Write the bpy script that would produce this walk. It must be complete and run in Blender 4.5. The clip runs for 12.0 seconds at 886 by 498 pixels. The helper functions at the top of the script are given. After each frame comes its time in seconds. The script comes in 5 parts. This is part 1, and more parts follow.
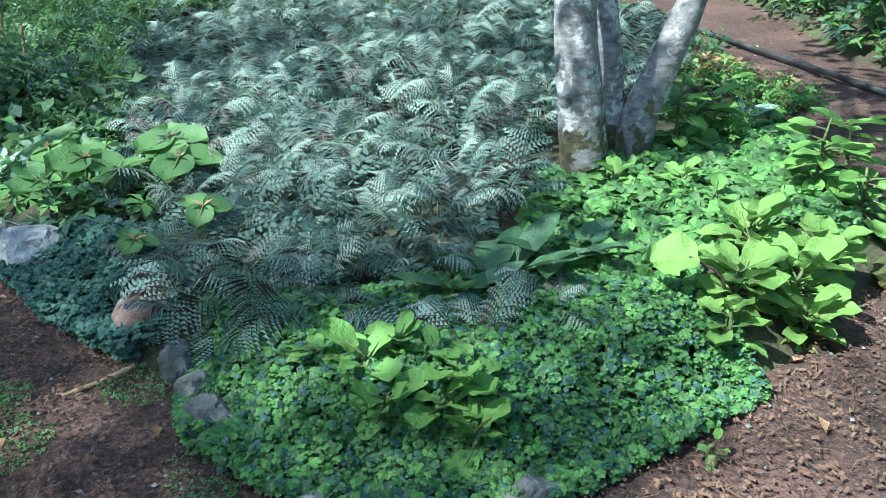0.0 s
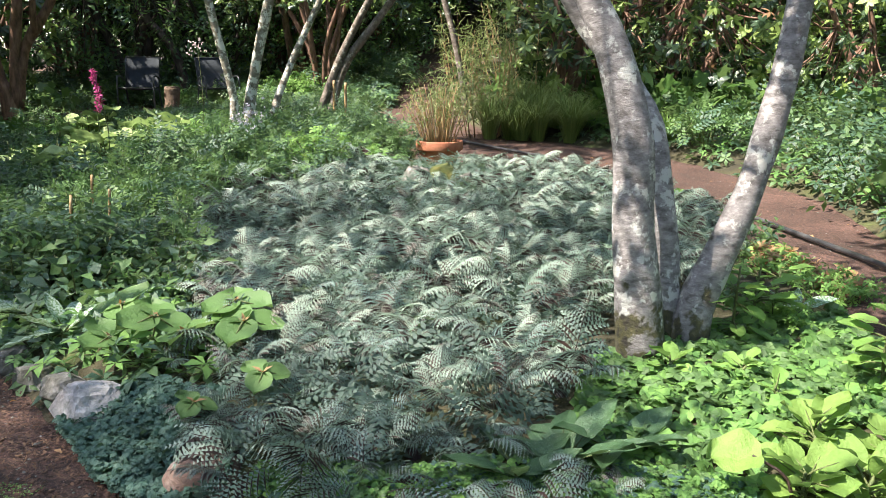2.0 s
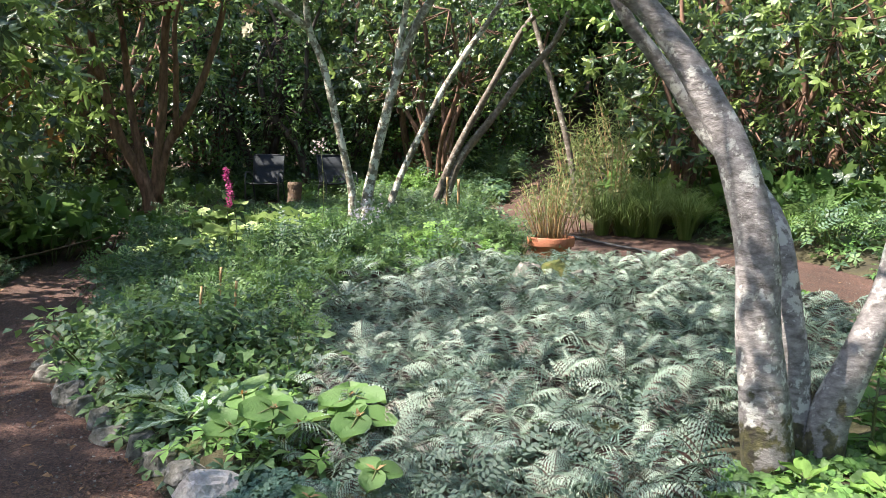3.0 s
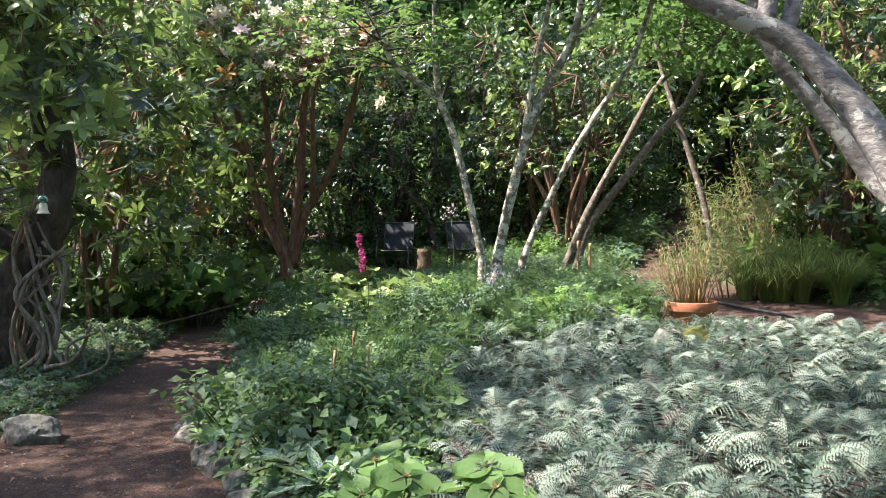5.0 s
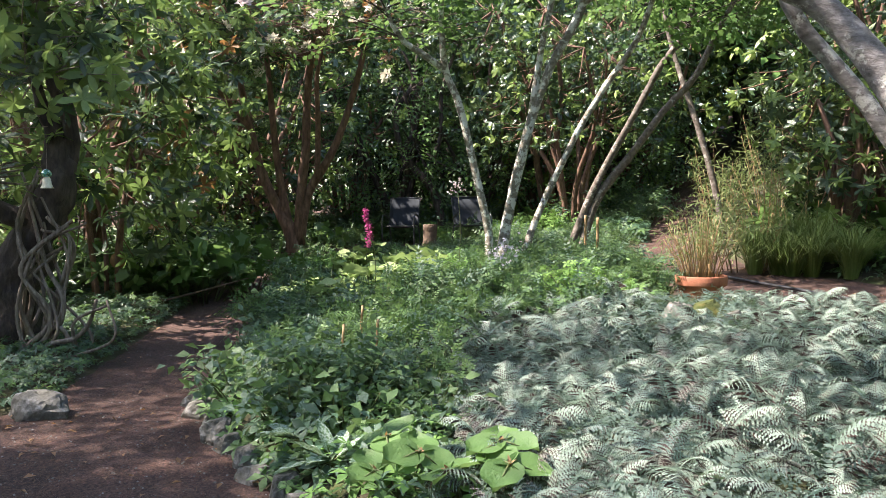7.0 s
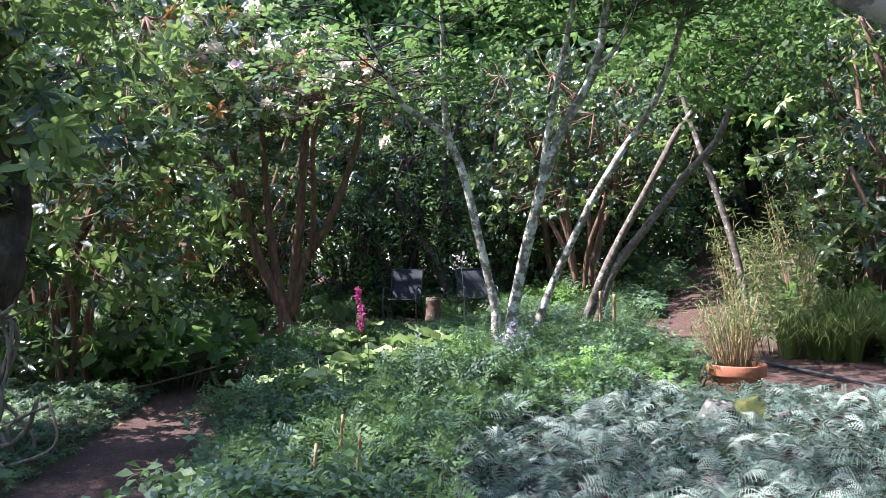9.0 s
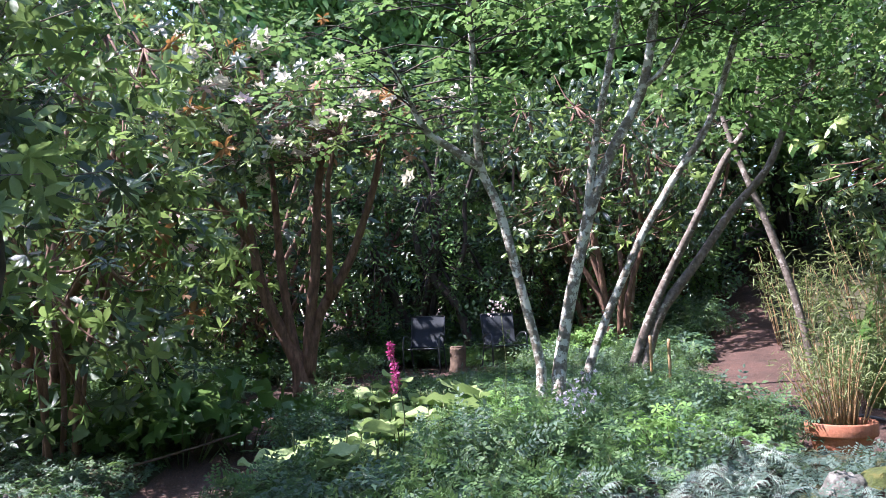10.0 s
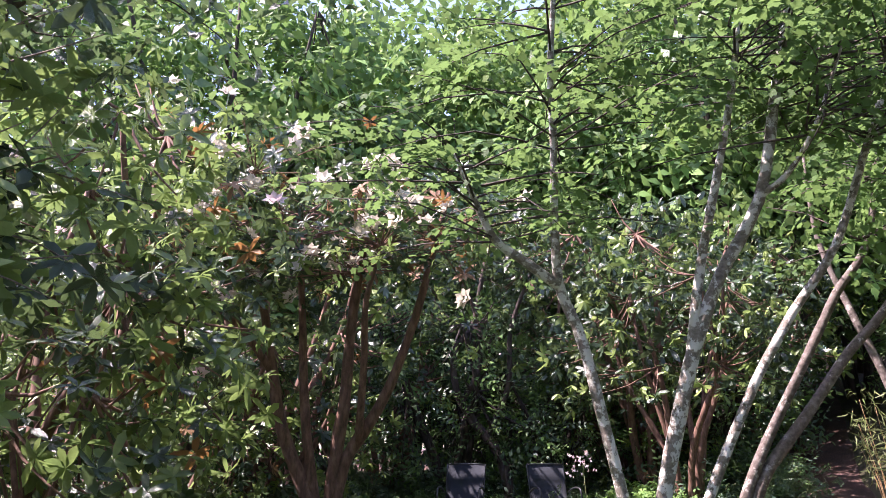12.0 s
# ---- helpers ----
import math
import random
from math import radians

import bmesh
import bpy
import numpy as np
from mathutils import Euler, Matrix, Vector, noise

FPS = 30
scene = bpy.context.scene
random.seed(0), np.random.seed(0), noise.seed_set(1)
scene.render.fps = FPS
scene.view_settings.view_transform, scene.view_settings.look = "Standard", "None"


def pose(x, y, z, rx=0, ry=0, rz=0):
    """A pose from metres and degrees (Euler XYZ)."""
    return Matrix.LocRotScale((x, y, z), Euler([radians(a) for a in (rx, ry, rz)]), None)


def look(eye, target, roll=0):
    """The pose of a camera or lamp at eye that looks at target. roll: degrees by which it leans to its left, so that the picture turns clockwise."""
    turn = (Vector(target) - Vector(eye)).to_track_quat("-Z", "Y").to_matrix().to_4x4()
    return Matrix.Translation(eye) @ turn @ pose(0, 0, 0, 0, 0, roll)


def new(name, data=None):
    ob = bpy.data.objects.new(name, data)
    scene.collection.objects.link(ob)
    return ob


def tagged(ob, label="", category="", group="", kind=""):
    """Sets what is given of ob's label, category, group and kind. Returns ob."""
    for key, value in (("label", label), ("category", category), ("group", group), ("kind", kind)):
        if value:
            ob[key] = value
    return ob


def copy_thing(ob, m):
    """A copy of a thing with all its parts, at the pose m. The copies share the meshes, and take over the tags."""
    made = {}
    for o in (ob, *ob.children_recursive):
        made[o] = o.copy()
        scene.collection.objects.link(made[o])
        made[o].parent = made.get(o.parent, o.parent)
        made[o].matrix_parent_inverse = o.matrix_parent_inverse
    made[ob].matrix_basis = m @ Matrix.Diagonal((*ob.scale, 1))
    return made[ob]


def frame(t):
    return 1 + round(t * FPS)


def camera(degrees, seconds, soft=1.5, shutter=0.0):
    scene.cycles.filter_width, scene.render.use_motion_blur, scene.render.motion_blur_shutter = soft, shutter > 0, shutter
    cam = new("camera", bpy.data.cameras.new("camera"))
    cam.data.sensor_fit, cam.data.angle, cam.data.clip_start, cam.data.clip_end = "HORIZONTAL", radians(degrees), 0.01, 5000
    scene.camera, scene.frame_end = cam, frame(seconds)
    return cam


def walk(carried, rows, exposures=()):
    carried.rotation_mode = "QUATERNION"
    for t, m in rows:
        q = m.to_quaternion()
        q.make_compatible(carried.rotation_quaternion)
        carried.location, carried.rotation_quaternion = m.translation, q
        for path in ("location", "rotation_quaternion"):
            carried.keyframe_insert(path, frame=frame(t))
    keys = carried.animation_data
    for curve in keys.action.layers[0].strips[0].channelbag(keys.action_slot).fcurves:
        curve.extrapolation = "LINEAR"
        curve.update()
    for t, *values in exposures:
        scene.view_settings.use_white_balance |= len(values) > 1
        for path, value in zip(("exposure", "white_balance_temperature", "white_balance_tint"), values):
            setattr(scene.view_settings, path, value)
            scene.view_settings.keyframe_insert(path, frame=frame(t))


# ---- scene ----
cam = camera(58.8, 12.0, 0.75)
PATH = [
    (0, (0.019, 0.259, 1.092), (-0.008, 2.064, 0.232), -1.0),
    (0.5, (0.005, 0.267, 1.098), (0.02, 2.081, 0.256), 0.1),
    (1, (0.005, 0.259, 1.105), (0.012, 2.106, 0.338), 0.8),
    (1.3, (0.01, 0.252, 1.113), (-0.024, 2.131, 0.429), 0.5),
    (1.5, (0.001, 0.248, 1.121), (-0.058, 2.151, 0.507), 0.9),
    (2, (-0.007, 0.242, 1.135), (-0.16, 2.181, 0.669), 0.8),
    (2.5, (-0.014, 0.217, 1.154), (-0.309, 2.168, 0.824), 0.7),
    (3, (-0.03, 0.227, 1.163), (-0.461, 2.165, 0.924), 0.6),
    (3.5, (-0.028, 0.214, 1.17), (-0.603, 2.124, 1.023), -0.0),
    (3.7, (-0.025, 0.196, 1.168), (-0.64, 2.095, 1.055), -0.1),
    (5.3, (-0.1, 0.342, 1.123), (-0.851, 2.194, 1.054), -0.4),
    (5.5, (-0.101, 0.345, 1.12), (-0.855, 2.196, 1.041), -0.4),
    (6, (-0.107, 0.342, 1.114), (-0.855, 2.193, 1.007), -0.4),
    (6.5, (-0.117, 0.355, 1.106), (-0.869, 2.203, 0.975), -0.5),
    (8.3, (-0.226, 0.595, 1.145), (-0.97, 2.449, 1.065), -0.9),
    (8.5, (-0.24, 0.726, 1.149), (-0.99, 2.58, 1.109), -0.6),
    (9, (-0.377, 1.057, 1.2), (-1.143, 2.904, 1.24), -0.6),
    (9.5, (-0.67, 1.394, 1.23), (-1.437, 3.237, 1.346), -1.7),
    (10, (-0.933, 1.74, 1.238), (-1.71, 3.577, 1.39), -2.2),
    (10.5, (-1.178, 2.058, 1.291), (-1.962, 3.884, 1.517), -1.2),
    (11, (-1.445, 2.317, 1.311), (-2.21, 4.139, 1.618), -1.1),
    (11.5, (-1.604, 2.594, 1.332), (-2.364, 4.389, 1.781), -0.5),
    (12, (-1.745, 2.816, 1.331), (-2.547, 4.581, 1.824), 0.3),
]

EXPOSURES = [(0.0, 1.75, 5350, -3), (0.5, 1.77, 5800, 1), (1.2, 1.8, 6600, 9), (2.5, 1.9, 6900, 14), (6.5, 1.9, 6950, 18), (9.0, 1.93, 5950, 24), (10.5, 1.96, 5900, 31), (12.0, 1.93, 6450, 42)]
walk(cam, [(t, look(eye, target, roll)) for t, eye, target, roll in PATH], EXPOSURES)

# ---- light ----
SUN_ELEV, SUN_AZ = 54.0, -116.0   # azimuth in degrees from +y, towards -x when negative
world = bpy.data.worlds.new("world")
scene.world = world
world.use_nodes = True
wn = world.node_tree
sky = wn.nodes.new("ShaderNodeTexSky")
sky.sky_type, sky.sun_disc = "NISHITA", False
sky.sun_elevation, sky.sun_rotation = radians(SUN_ELEV), radians(SUN_AZ)
wn.nodes["Background"].inputs["Strength"].default_value = 0.15
wn.links.new(sky.outputs["Color"], wn.nodes["Background"].inputs["Color"])
sun = new("sun", bpy.data.lights.new("sun", "SUN"))
sun.data.energy, sun.data.angle, sun.data.color = 5.0, radians(0.53), (1.0, 0.95, 0.86)
to_sun = Vector((math.sin(radians(SUN_AZ)) * math.cos(radians(SUN_ELEV)), math.cos(radians(SUN_AZ)) * math.cos(radians(SUN_ELEV)), math.sin(radians(SUN_ELEV))))
sun.matrix_world = look(to_sun * 40, (0, 0, 0))

rng = np.random.default_rng(7)
rnd = random.Random(11)


# ---- materials ----
def mat(name, base, rough=0.6):
    m = bpy.data.materials.new(name)
    m.use_nodes = True
    b = m.node_tree.nodes["Principled BSDF"]
    b.inputs["Base Color"].default_value = (*base, 1)
    b.inputs["Roughness"].default_value = rough
    return m, m.node_tree, b


def nd(tree, kind, **inputs):
    n = tree.nodes.new(kind)
    for k, v in inputs.items():
        n.inputs[k.replace("_", " ")].default_value = v
    return n


def ramp(tree, fac, stops):
    r = tree.nodes.new("ShaderNodeValToRGB")
    el = r.color_ramp.elements
    while len(el) < len(stops):
        el.new(0.5)
    for e, (p, c) in zip(el, stops):
        e.position, e.color = p, (*c, 1)
    tree.links.new(fac, r.inputs["Fac"])
    return r.outputs["Color"]


def mixc(tree, fac, a, b, kind="MIX"):
    m = tree.nodes.new("ShaderNodeMix")
    m.data_type, m.blend_type = "RGBA", kind
    for sock, v in ((m.inputs[0], fac), (m.inputs[6], a), (m.inputs[7], b)):
        if isinstance(v, (int, float)):
            sock.default_value = v
        elif isinstance(v, tuple):
            sock.default_value = (*v, 1)
        else:
            tree.links.new(v, sock)
    return m.outputs[2]


def noise_fac(tree, scale, detail=4.0, rough=0.6):
    co = tree.nodes.new("ShaderNodeTexCoord")
    n = nd(tree, "ShaderNodeTexNoise", Scale=scale, Detail=detail, Roughness=rough)
    tree.links.new(co.outputs["Object"], n.inputs["Vector"])
    return n.outputs["Fac"]


def bump(tree, b, fac, dist=0.01, strength=0.6):
    bp = nd(tree, "ShaderNodeBump", Strength=strength, Distance=dist)
    tree.links.new(fac, bp.inputs["Height"])
    tree.links.new(bp.outputs["Normal"], b.inputs["Normal"])


def soften(c, k=0.1):
    """Greens of real leaves are greyer than pure tints."""
    lum = 0.3 * c[0] + 0.6 * c[1] + 0.1 * c[2]
    return tuple(v * (1 - k) + lum * w * k for v, w in zip(c, (1.05, 1.0, 1.0)))


def leaf_mat(name, dark, light, rough=0.42, trans=0.35, tcol=None, spots=None, spot_scale=70.0, spot_at=0.62, spec=0.5, whole=0.35):
    """Leaf: tones vary leaf by leaf and within the blade, with light passing through."""
    dark, light = soften(dark), soften(light)
    m, tr, b = mat(name, light, rough)
    g = tr.nodes.new("ShaderNodeNewGeometry")
    oi = tr.nodes.new("ShaderNodeObjectInfo")
    add = tr.nodes.new("ShaderNodeMath")
    add.operation = "MULTIPLY_ADD"
    tr.links.new(oi.outputs["Random"], add.inputs[0])
    add.inputs[1].default_value = whole
    sc = tr.nodes.new("ShaderNodeMath")
    sc.operation = "MULTIPLY"
    tr.links.new(g.outputs["Random Per Island"], sc.inputs[0])
    sc.inputs[1].default_value = 1.0 - whole
    tr.links.new(sc.outputs[0], add.inputs[2])
    col = ramp(tr, add.outputs[0], [(0.0, dark), (0.85, light), (1.0, tuple(min(1, c * 1.15) for c in light))])
    f = noise_fac(tr, 45.0, 3.0)
    col = mixc(tr, 0.35, col, ramp(tr, f, [(0.3, (0.45, 0.5, 0.4)), (0.7, (1, 1, 1))]), "MULTIPLY")
    if spots:
        col = mixc(tr, ramp(tr, noise_fac(tr, spot_scale, 1.0), [(spot_at - 0.02, (0, 0, 0)), (spot_at + 0.04, (1, 1, 1))]), col, spots)
    tr.links.new(col, b.inputs["Base Color"])
    b.inputs["Specular IOR Level"].default_value = spec
    t = tr.nodes.new("ShaderNodeBsdfTranslucent")
    if tcol:
        t.inputs["Color"].default_value = (*tcol, 1)
    else:
        tr.links.new(mixc(tr, 0.4, col, (0.27, 0.42, 0.14)), t.inputs["Color"])
    mx = tr.nodes.new("ShaderNodeMixShader")
    mx.inputs[0].default_value = trans
    tr.links.new(b.outputs[0], mx.inputs[1])
    tr.links.new(t.outputs[0], mx.inputs[2])
    tr.links.new(mx.outputs[0], tr.nodes["Material Output"].inputs["Surface"])
    bump(tr, b, noise_fac(tr, 110.0, 4.0), 0.006, 0.9)
    return m


def rocky(name, a, b_, c, scale=6.0, rough=0.85, bscale=25.0, bd=0.02):
    m, tr, b = mat(name, a, rough)
    col = ramp(tr, noise_fac(tr, scale, 6.0), [(0.3, a), (0.52, b_), (0.7, c)])
    col = mixc(tr, 0.5, col, ramp(tr, noise_fac(tr, scale * 12, 3.0), [(0.35, (0.5, 0.5, 0.5)), (0.65, (1, 1, 1))]), "MULTIPLY")
    tr.links.new(col, b.inputs["Base Color"])
    bump(tr, b, noise_fac(tr, bscale, 6.0), bd, 0.8)
    return m


def mulch():
    m, tr, b = mat("path_mulch", (0.1, 0.05, 0.04), 0.95)
    col = ramp(tr, noise_fac(tr, 2.2, 5.0), [(0.3, (0.042, 0.022, 0.016)), (0.55, (0.085, 0.045, 0.034)), (0.75, (0.13, 0.07, 0.054))])
    fine = ramp(tr, noise_fac(tr, 70.0, 6.0, 0.75), [(0.36, (0.22, 0.2, 0.2)), (0.5, (0.8, 0.78, 0.76)), (0.66, (1.9, 1.8, 1.75))])
    col = mixc(tr, 1.0, col, fine, "MULTIPLY")
    grit = ramp(tr, noise_fac(tr, 190.0, 2.0, 0.6), [(0.64, (0, 0, 0)), (0.7, (1, 1, 1))])
    tr.links.new(mixc(tr, grit, col, (0.24, 0.17, 0.14)), b.inputs["Base Color"])
    bump(tr, b, noise_fac(tr, 110.0, 7.0, 0.75), 0.014, 0.9)
    return m


M_PATH = mulch()
M_SOIL = rocky("bed_soil", (0.03, 0.026, 0.014), (0.055, 0.05, 0.022), (0.07, 0.09, 0.025), 3.0, 0.95, 40.0, 0.03)
M_STONE = rocky("grey_stone", (0.05, 0.05, 0.035), (0.14, 0.135, 0.12), (0.34, 0.33, 0.31), 16.0)
M_PALE = rocky("pale_stone", (0.2, 0.185, 0.18), (0.38, 0.36, 0.355), (0.56, 0.54, 0.53), 9.0)
M_RED = rocky("red_stone", (0.09, 0.055, 0.045), (0.17, 0.11, 0.09), (0.26, 0.21, 0.19), 14.0)
M_MOSS = rocky("moss", (0.035, 0.05, 0.012), (0.07, 0.09, 0.018), (0.14, 0.12, 0.03), 14.0, 0.95, 160.0, 0.02)
M_TERRA = rocky("terracotta", (0.30, 0.10, 0.055), (0.40, 0.15, 0.08), (0.44, 0.19, 0.115), 7.0, 0.8, 50.0, 0.004)
M_NEEDLE = rocky("dry_needles", (0.06, 0.03, 0.018), (0.13, 0.07, 0.042), (0.24, 0.14, 0.08), 3.0, 0.9)
M_STUMP = rocky("weathered_wood", (0.06, 0.04, 0.03), (0.13, 0.085, 0.055), (0.2, 0.14, 0.095), 12.0)
M_CANE = rocky("cane", (0.22, 0.13, 0.06), (0.36, 0.23, 0.11), (0.45, 0.32, 0.17), 20.0, 0.6)
M_STEM = rocky("green_stem", (0.06, 0.09, 0.03), (0.1, 0.13, 0.04), (0.16, 0.15, 0.06), 20.0, 0.6)
M_DARKSTEM = rocky("dark_stem", (0.02, 0.012, 0.012), (0.05, 0.025, 0.022), (0.08, 0.04, 0.03), 20.0, 0.6)


def bark(name, a, b_, c, lich=None, stretch=0.35, scale=14.0, lich_at=0.56, bd=0.012, foot=0.0):
    """Bark with streaks along the stem and blotches of lichen."""
    m, tr, b = mat(name, b_, 0.85)
    co = tr.nodes.new("ShaderNodeTexCoord")
    mp = tr.nodes.new("ShaderNodeMapping")
    mp.inputs["Scale"].default_value = (1, 1, stretch)
    tr.links.new(co.outputs["Object"], mp.inputs["Vector"])
    n = nd(tr, "ShaderNodeTexNoise", Scale=scale, Detail=7.0, Roughness=0.65)
    tr.links.new(mp.outputs[0], n.inputs["Vector"])
    col = ramp(tr, n.outputs["Fac"], [(0.32, a), (0.5, b_), (0.68, c)])
    if lich:
        col = mixc(tr, ramp(tr, noise_fac(tr, 11.0, 5.0, 0.7), [(lich_at, (0, 0, 0)), (lich_at + 0.05, (1, 1, 1))]), col, lich)
    if foot:
        # moss and dark stain creep up from the foot in ragged patches
        sep = tr.nodes.new("ShaderNodeSeparateXYZ")
        tr.links.new(co.outputs["Object"], sep.inputs[0])
        ma = tr.nodes.new("ShaderNodeMath")
        ma.operation = "MULTIPLY_ADD"
        tr.links.new(sep.outputs["Z"], ma.inputs[0])
        ma.inputs[1].default_value = -0.45 / foot
        tr.links.new(noise_fac(tr, 9.0, 5.0, 0.6), ma.inputs[2])
        col = mixc(tr, ramp(tr, ma.outputs[0], [(0.28, (0, 0, 0)), (0.33, (1, 1, 1))]), col, ramp(tr, noise_fac(tr, 30.0, 4.0), [(0.35, (0.03, 0.026, 0.02)), (0.6, (0.075, 0.07, 0.03)), (0.75, (0.16, 0.14, 0.08))]))
    tr.links.new(col, b.inputs["Base Color"])
    bump(tr, b, n.outputs["Fac"], bd, 0.8)
    return m


M_BARK_GREY = bark("smooth_grey_bark", (0.08, 0.07, 0.066), (0.185, 0.172, 0.172), (0.31, 0.295, 0.29), (0.42, 0.42, 0.4), 1.8, 22.0, 0.54, 0.012, 0.5)
M_BARK_LICHEN = bark("lichened_bark", (0.07, 0.06, 0.045), (0.16, 0.14, 0.11), (0.26, 0.24, 0.2), (0.5, 0.5, 0.44), 1.2, 22.0, 0.49, 0.012)
M_BARK_BROWN = bark("patchy_brown_bark", (0.05, 0.04, 0.03), (0.12, 0.098, 0.08), (0.2, 0.175, 0.15), (0.34, 0.32, 0.28), 1.0, 20.0, 0.58, 0.01)
M_BARK_RED = bark("red_brown_bark", (0.055, 0.03, 0.02), (0.14, 0.075, 0.05), (0.23, 0.135, 0.09), None, 0.3, 22.0)
M_BARK_DARK = bark("dark_bark", (0.02, 0.015, 0.012), (0.05, 0.037, 0.03), (0.1, 0.075, 0.06), None, 0.3, 18.0, 0.6, 0.03)
M_VINE = bark("vine_bark", (0.08, 0.06, 0.045), (0.18, 0.14, 0.11), (0.32, 0.27, 0.22), None, 0.15, 40.0)

L_SILVER = leaf_mat("silver_fern", (0.11, 0.195, 0.16), (0.36, 0.475, 0.4), 0.55, 0.25, (0.35, 0.5, 0.36), whole=0.75)
L_SILVER_MID = leaf_mat("teal_fern", (0.07, 0.14, 0.13), (0.25, 0.37, 0.34), 0.55, 0.25, (0.25, 0.42, 0.34), whole=0.75)
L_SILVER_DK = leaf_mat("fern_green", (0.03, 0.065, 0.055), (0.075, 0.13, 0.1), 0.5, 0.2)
L_FERN_PURPLE = leaf_mat("fern_old", (0.22, 0.2, 0.2), (0.4, 0.4, 0.36), 0.5, 0.2, (0.35, 0.4, 0.3))
L_RHODO = leaf_mat("rhododendron_leaf", (0.025, 0.052, 0.03), (0.06, 0.115, 0.05), 0.27, 0.2, spec=0.7)
L_RHODO_LT = leaf_mat("young_rhododendron_leaf", (0.09, 0.17, 0.04), (0.3, 0.42, 0.09), 0.27, 0.34, spec=0.7)
L_MAPLE = leaf_mat("maple_leaf", (0.03, 0.09, 0.015), (0.085, 0.2, 0.03), 0.5, 0.48, spec=0.25)
L_DARKGREEN = leaf_mat("shade_leaf", (0.028, 0.07, 0.045), (0.07, 0.15, 0.085), 0.4, 0.28)
L_MID = leaf_mat("mid_green_leaf", (0.042, 0.105, 0.034), (0.12, 0.24, 0.065), 0.42, 0.32)
L_BRIGHT = leaf_mat("bright_leaf", (0.1, 0.25, 0.035), (0.2, 0.38, 0.06), 0.6, 0.35)
L_LIME = leaf_mat("lime_leaf", (0.11, 0.25, 0.03), (0.21, 0.355, 0.06), 0.6, 0.35)
L_BIG = leaf_mat("broad_pale_leaf", (0.2, 0.32, 0.09), (0.36, 0.47, 0.17), 0.6, 0.3)
L_SPOT = leaf_mat("spotted_dark_leaf", (0.03, 0.085, 0.035), (0.06, 0.14, 0.055), 0.42, 0.2, None, (0.3, 0.4, 0.31), 260.0, 0.68)
L_LUNG = leaf_mat("silver_spotted_leaf", (0.07, 0.15, 0.07), (0.14, 0.26, 0.12), 0.5, 0.25, None, (0.36, 0.47, 0.38), 120.0, 0.47)
L_BLUE = leaf_mat("blue_green_carpet", (0.025, 0.075, 0.06), (0.06, 0.15, 0.11), 0.6, 0.2)
L_TRILL = leaf_mat("trillium_leaf", (0.055, 0.14, 0.03), (0.105, 0.22, 0.05), 0.5, 0.3)
L_COVER = leaf_mat("ground_cover_leaf", (0.05, 0.17, 0.035), (0.18, 0.38, 0.07), 0.7, 0.35)
L_GRASS = leaf_mat("grass_blade", (0.1, 0.17, 0.03), (0.26, 0.34, 0.08), 0.5, 0.35)
L_BAMBOO = leaf_mat("bamboo_leaf", (0.1, 0.15, 0.04), (0.25, 0.3, 0.1), 0.5, 0.35)
L_BROWN = leaf_mat("dead_leaf", (0.16, 0.075, 0.03), (0.34, 0.2, 0.09), 0.7, 0.2, (0.5, 0.25, 0.08))
L_PETAL = leaf_mat("white_petal", (0.52, 0.47, 0.41), (0.7, 0.66, 0.58), 0.6, 0.3, (0.8, 0.75, 0.6))
L_PINKPETAL = leaf_mat("pale_pink_petal", (0.6, 0.45, 0.48), (0.8, 0.68, 0.68), 0.6, 0.3, (0.8, 0.6, 0.6))
L_MAGENTA = leaf_mat("magenta_plume", (0.4, 0.03, 0.18), (0.62, 0.08, 0.3), 0.6, 0.3, (0.6, 0.1, 0.3))
L_LILAC = leaf_mat("lilac_petal", (0.4, 0.38, 0.5), (0.62, 0.58, 0.68), 0.6, 0.3, (0.6, 0.55, 0.7))


# ---- mesh helpers ----
def mesh_from(name, V, F, mats, idx=None, smooth=True):
    """A mesh from vertex and face arrays; F is an (n, 3) or (n, 4) array or a list of such."""
    me = bpy.data.meshes.new(name)
    Fs = F if isinstance(F, list) else [F]
    Fs = [f for f in Fs if len(f)]
    V = np.asarray(V, dtype=np.float32)
    loops = np.concatenate([np.asarray(f, dtype=np.int32).ravel() for f in Fs])
    sizes = np.concatenate([np.full(len(f), np.asarray(f).shape[1], dtype=np.int32) for f in Fs])
    me.vertices.add(len(V))
    me.vertices.foreach_set("co", V.ravel())
    me.loops.add(len(loops))
    me.loops.foreach_set("vertex_index", loops)
    me.polygons.add(len(sizes))
    me.polygons.foreach_set("loop_start", np.concatenate([[0], np.cumsum(sizes)[:-1]]).astype(np.int32))
    for m in mats:
        me.materials.append(m)
    if idx is not None:
        me.polygons.foreach_set("material_index", np.asarray(idx, dtype=np.int32))
    me.polygons.foreach_set("use_smooth", np.full(len(sizes), smooth))
    me.update(calc_edges=True)
    me.validate()
    return me


def part(name, me, parent, label="", at_=None, kind=""):
    ob = new(name, me)
    ob.parent = parent
    if at_ is not None:
        ob.matrix_basis = at_
    return tagged(ob, label, kind=kind)


def thing(name, label, category, me=None, m=None, group="", kind=""):
    ob = new(name, me)
    if m is not None:
        ob.matrix_basis = m
    return tagged(ob, label, category, group, kind)


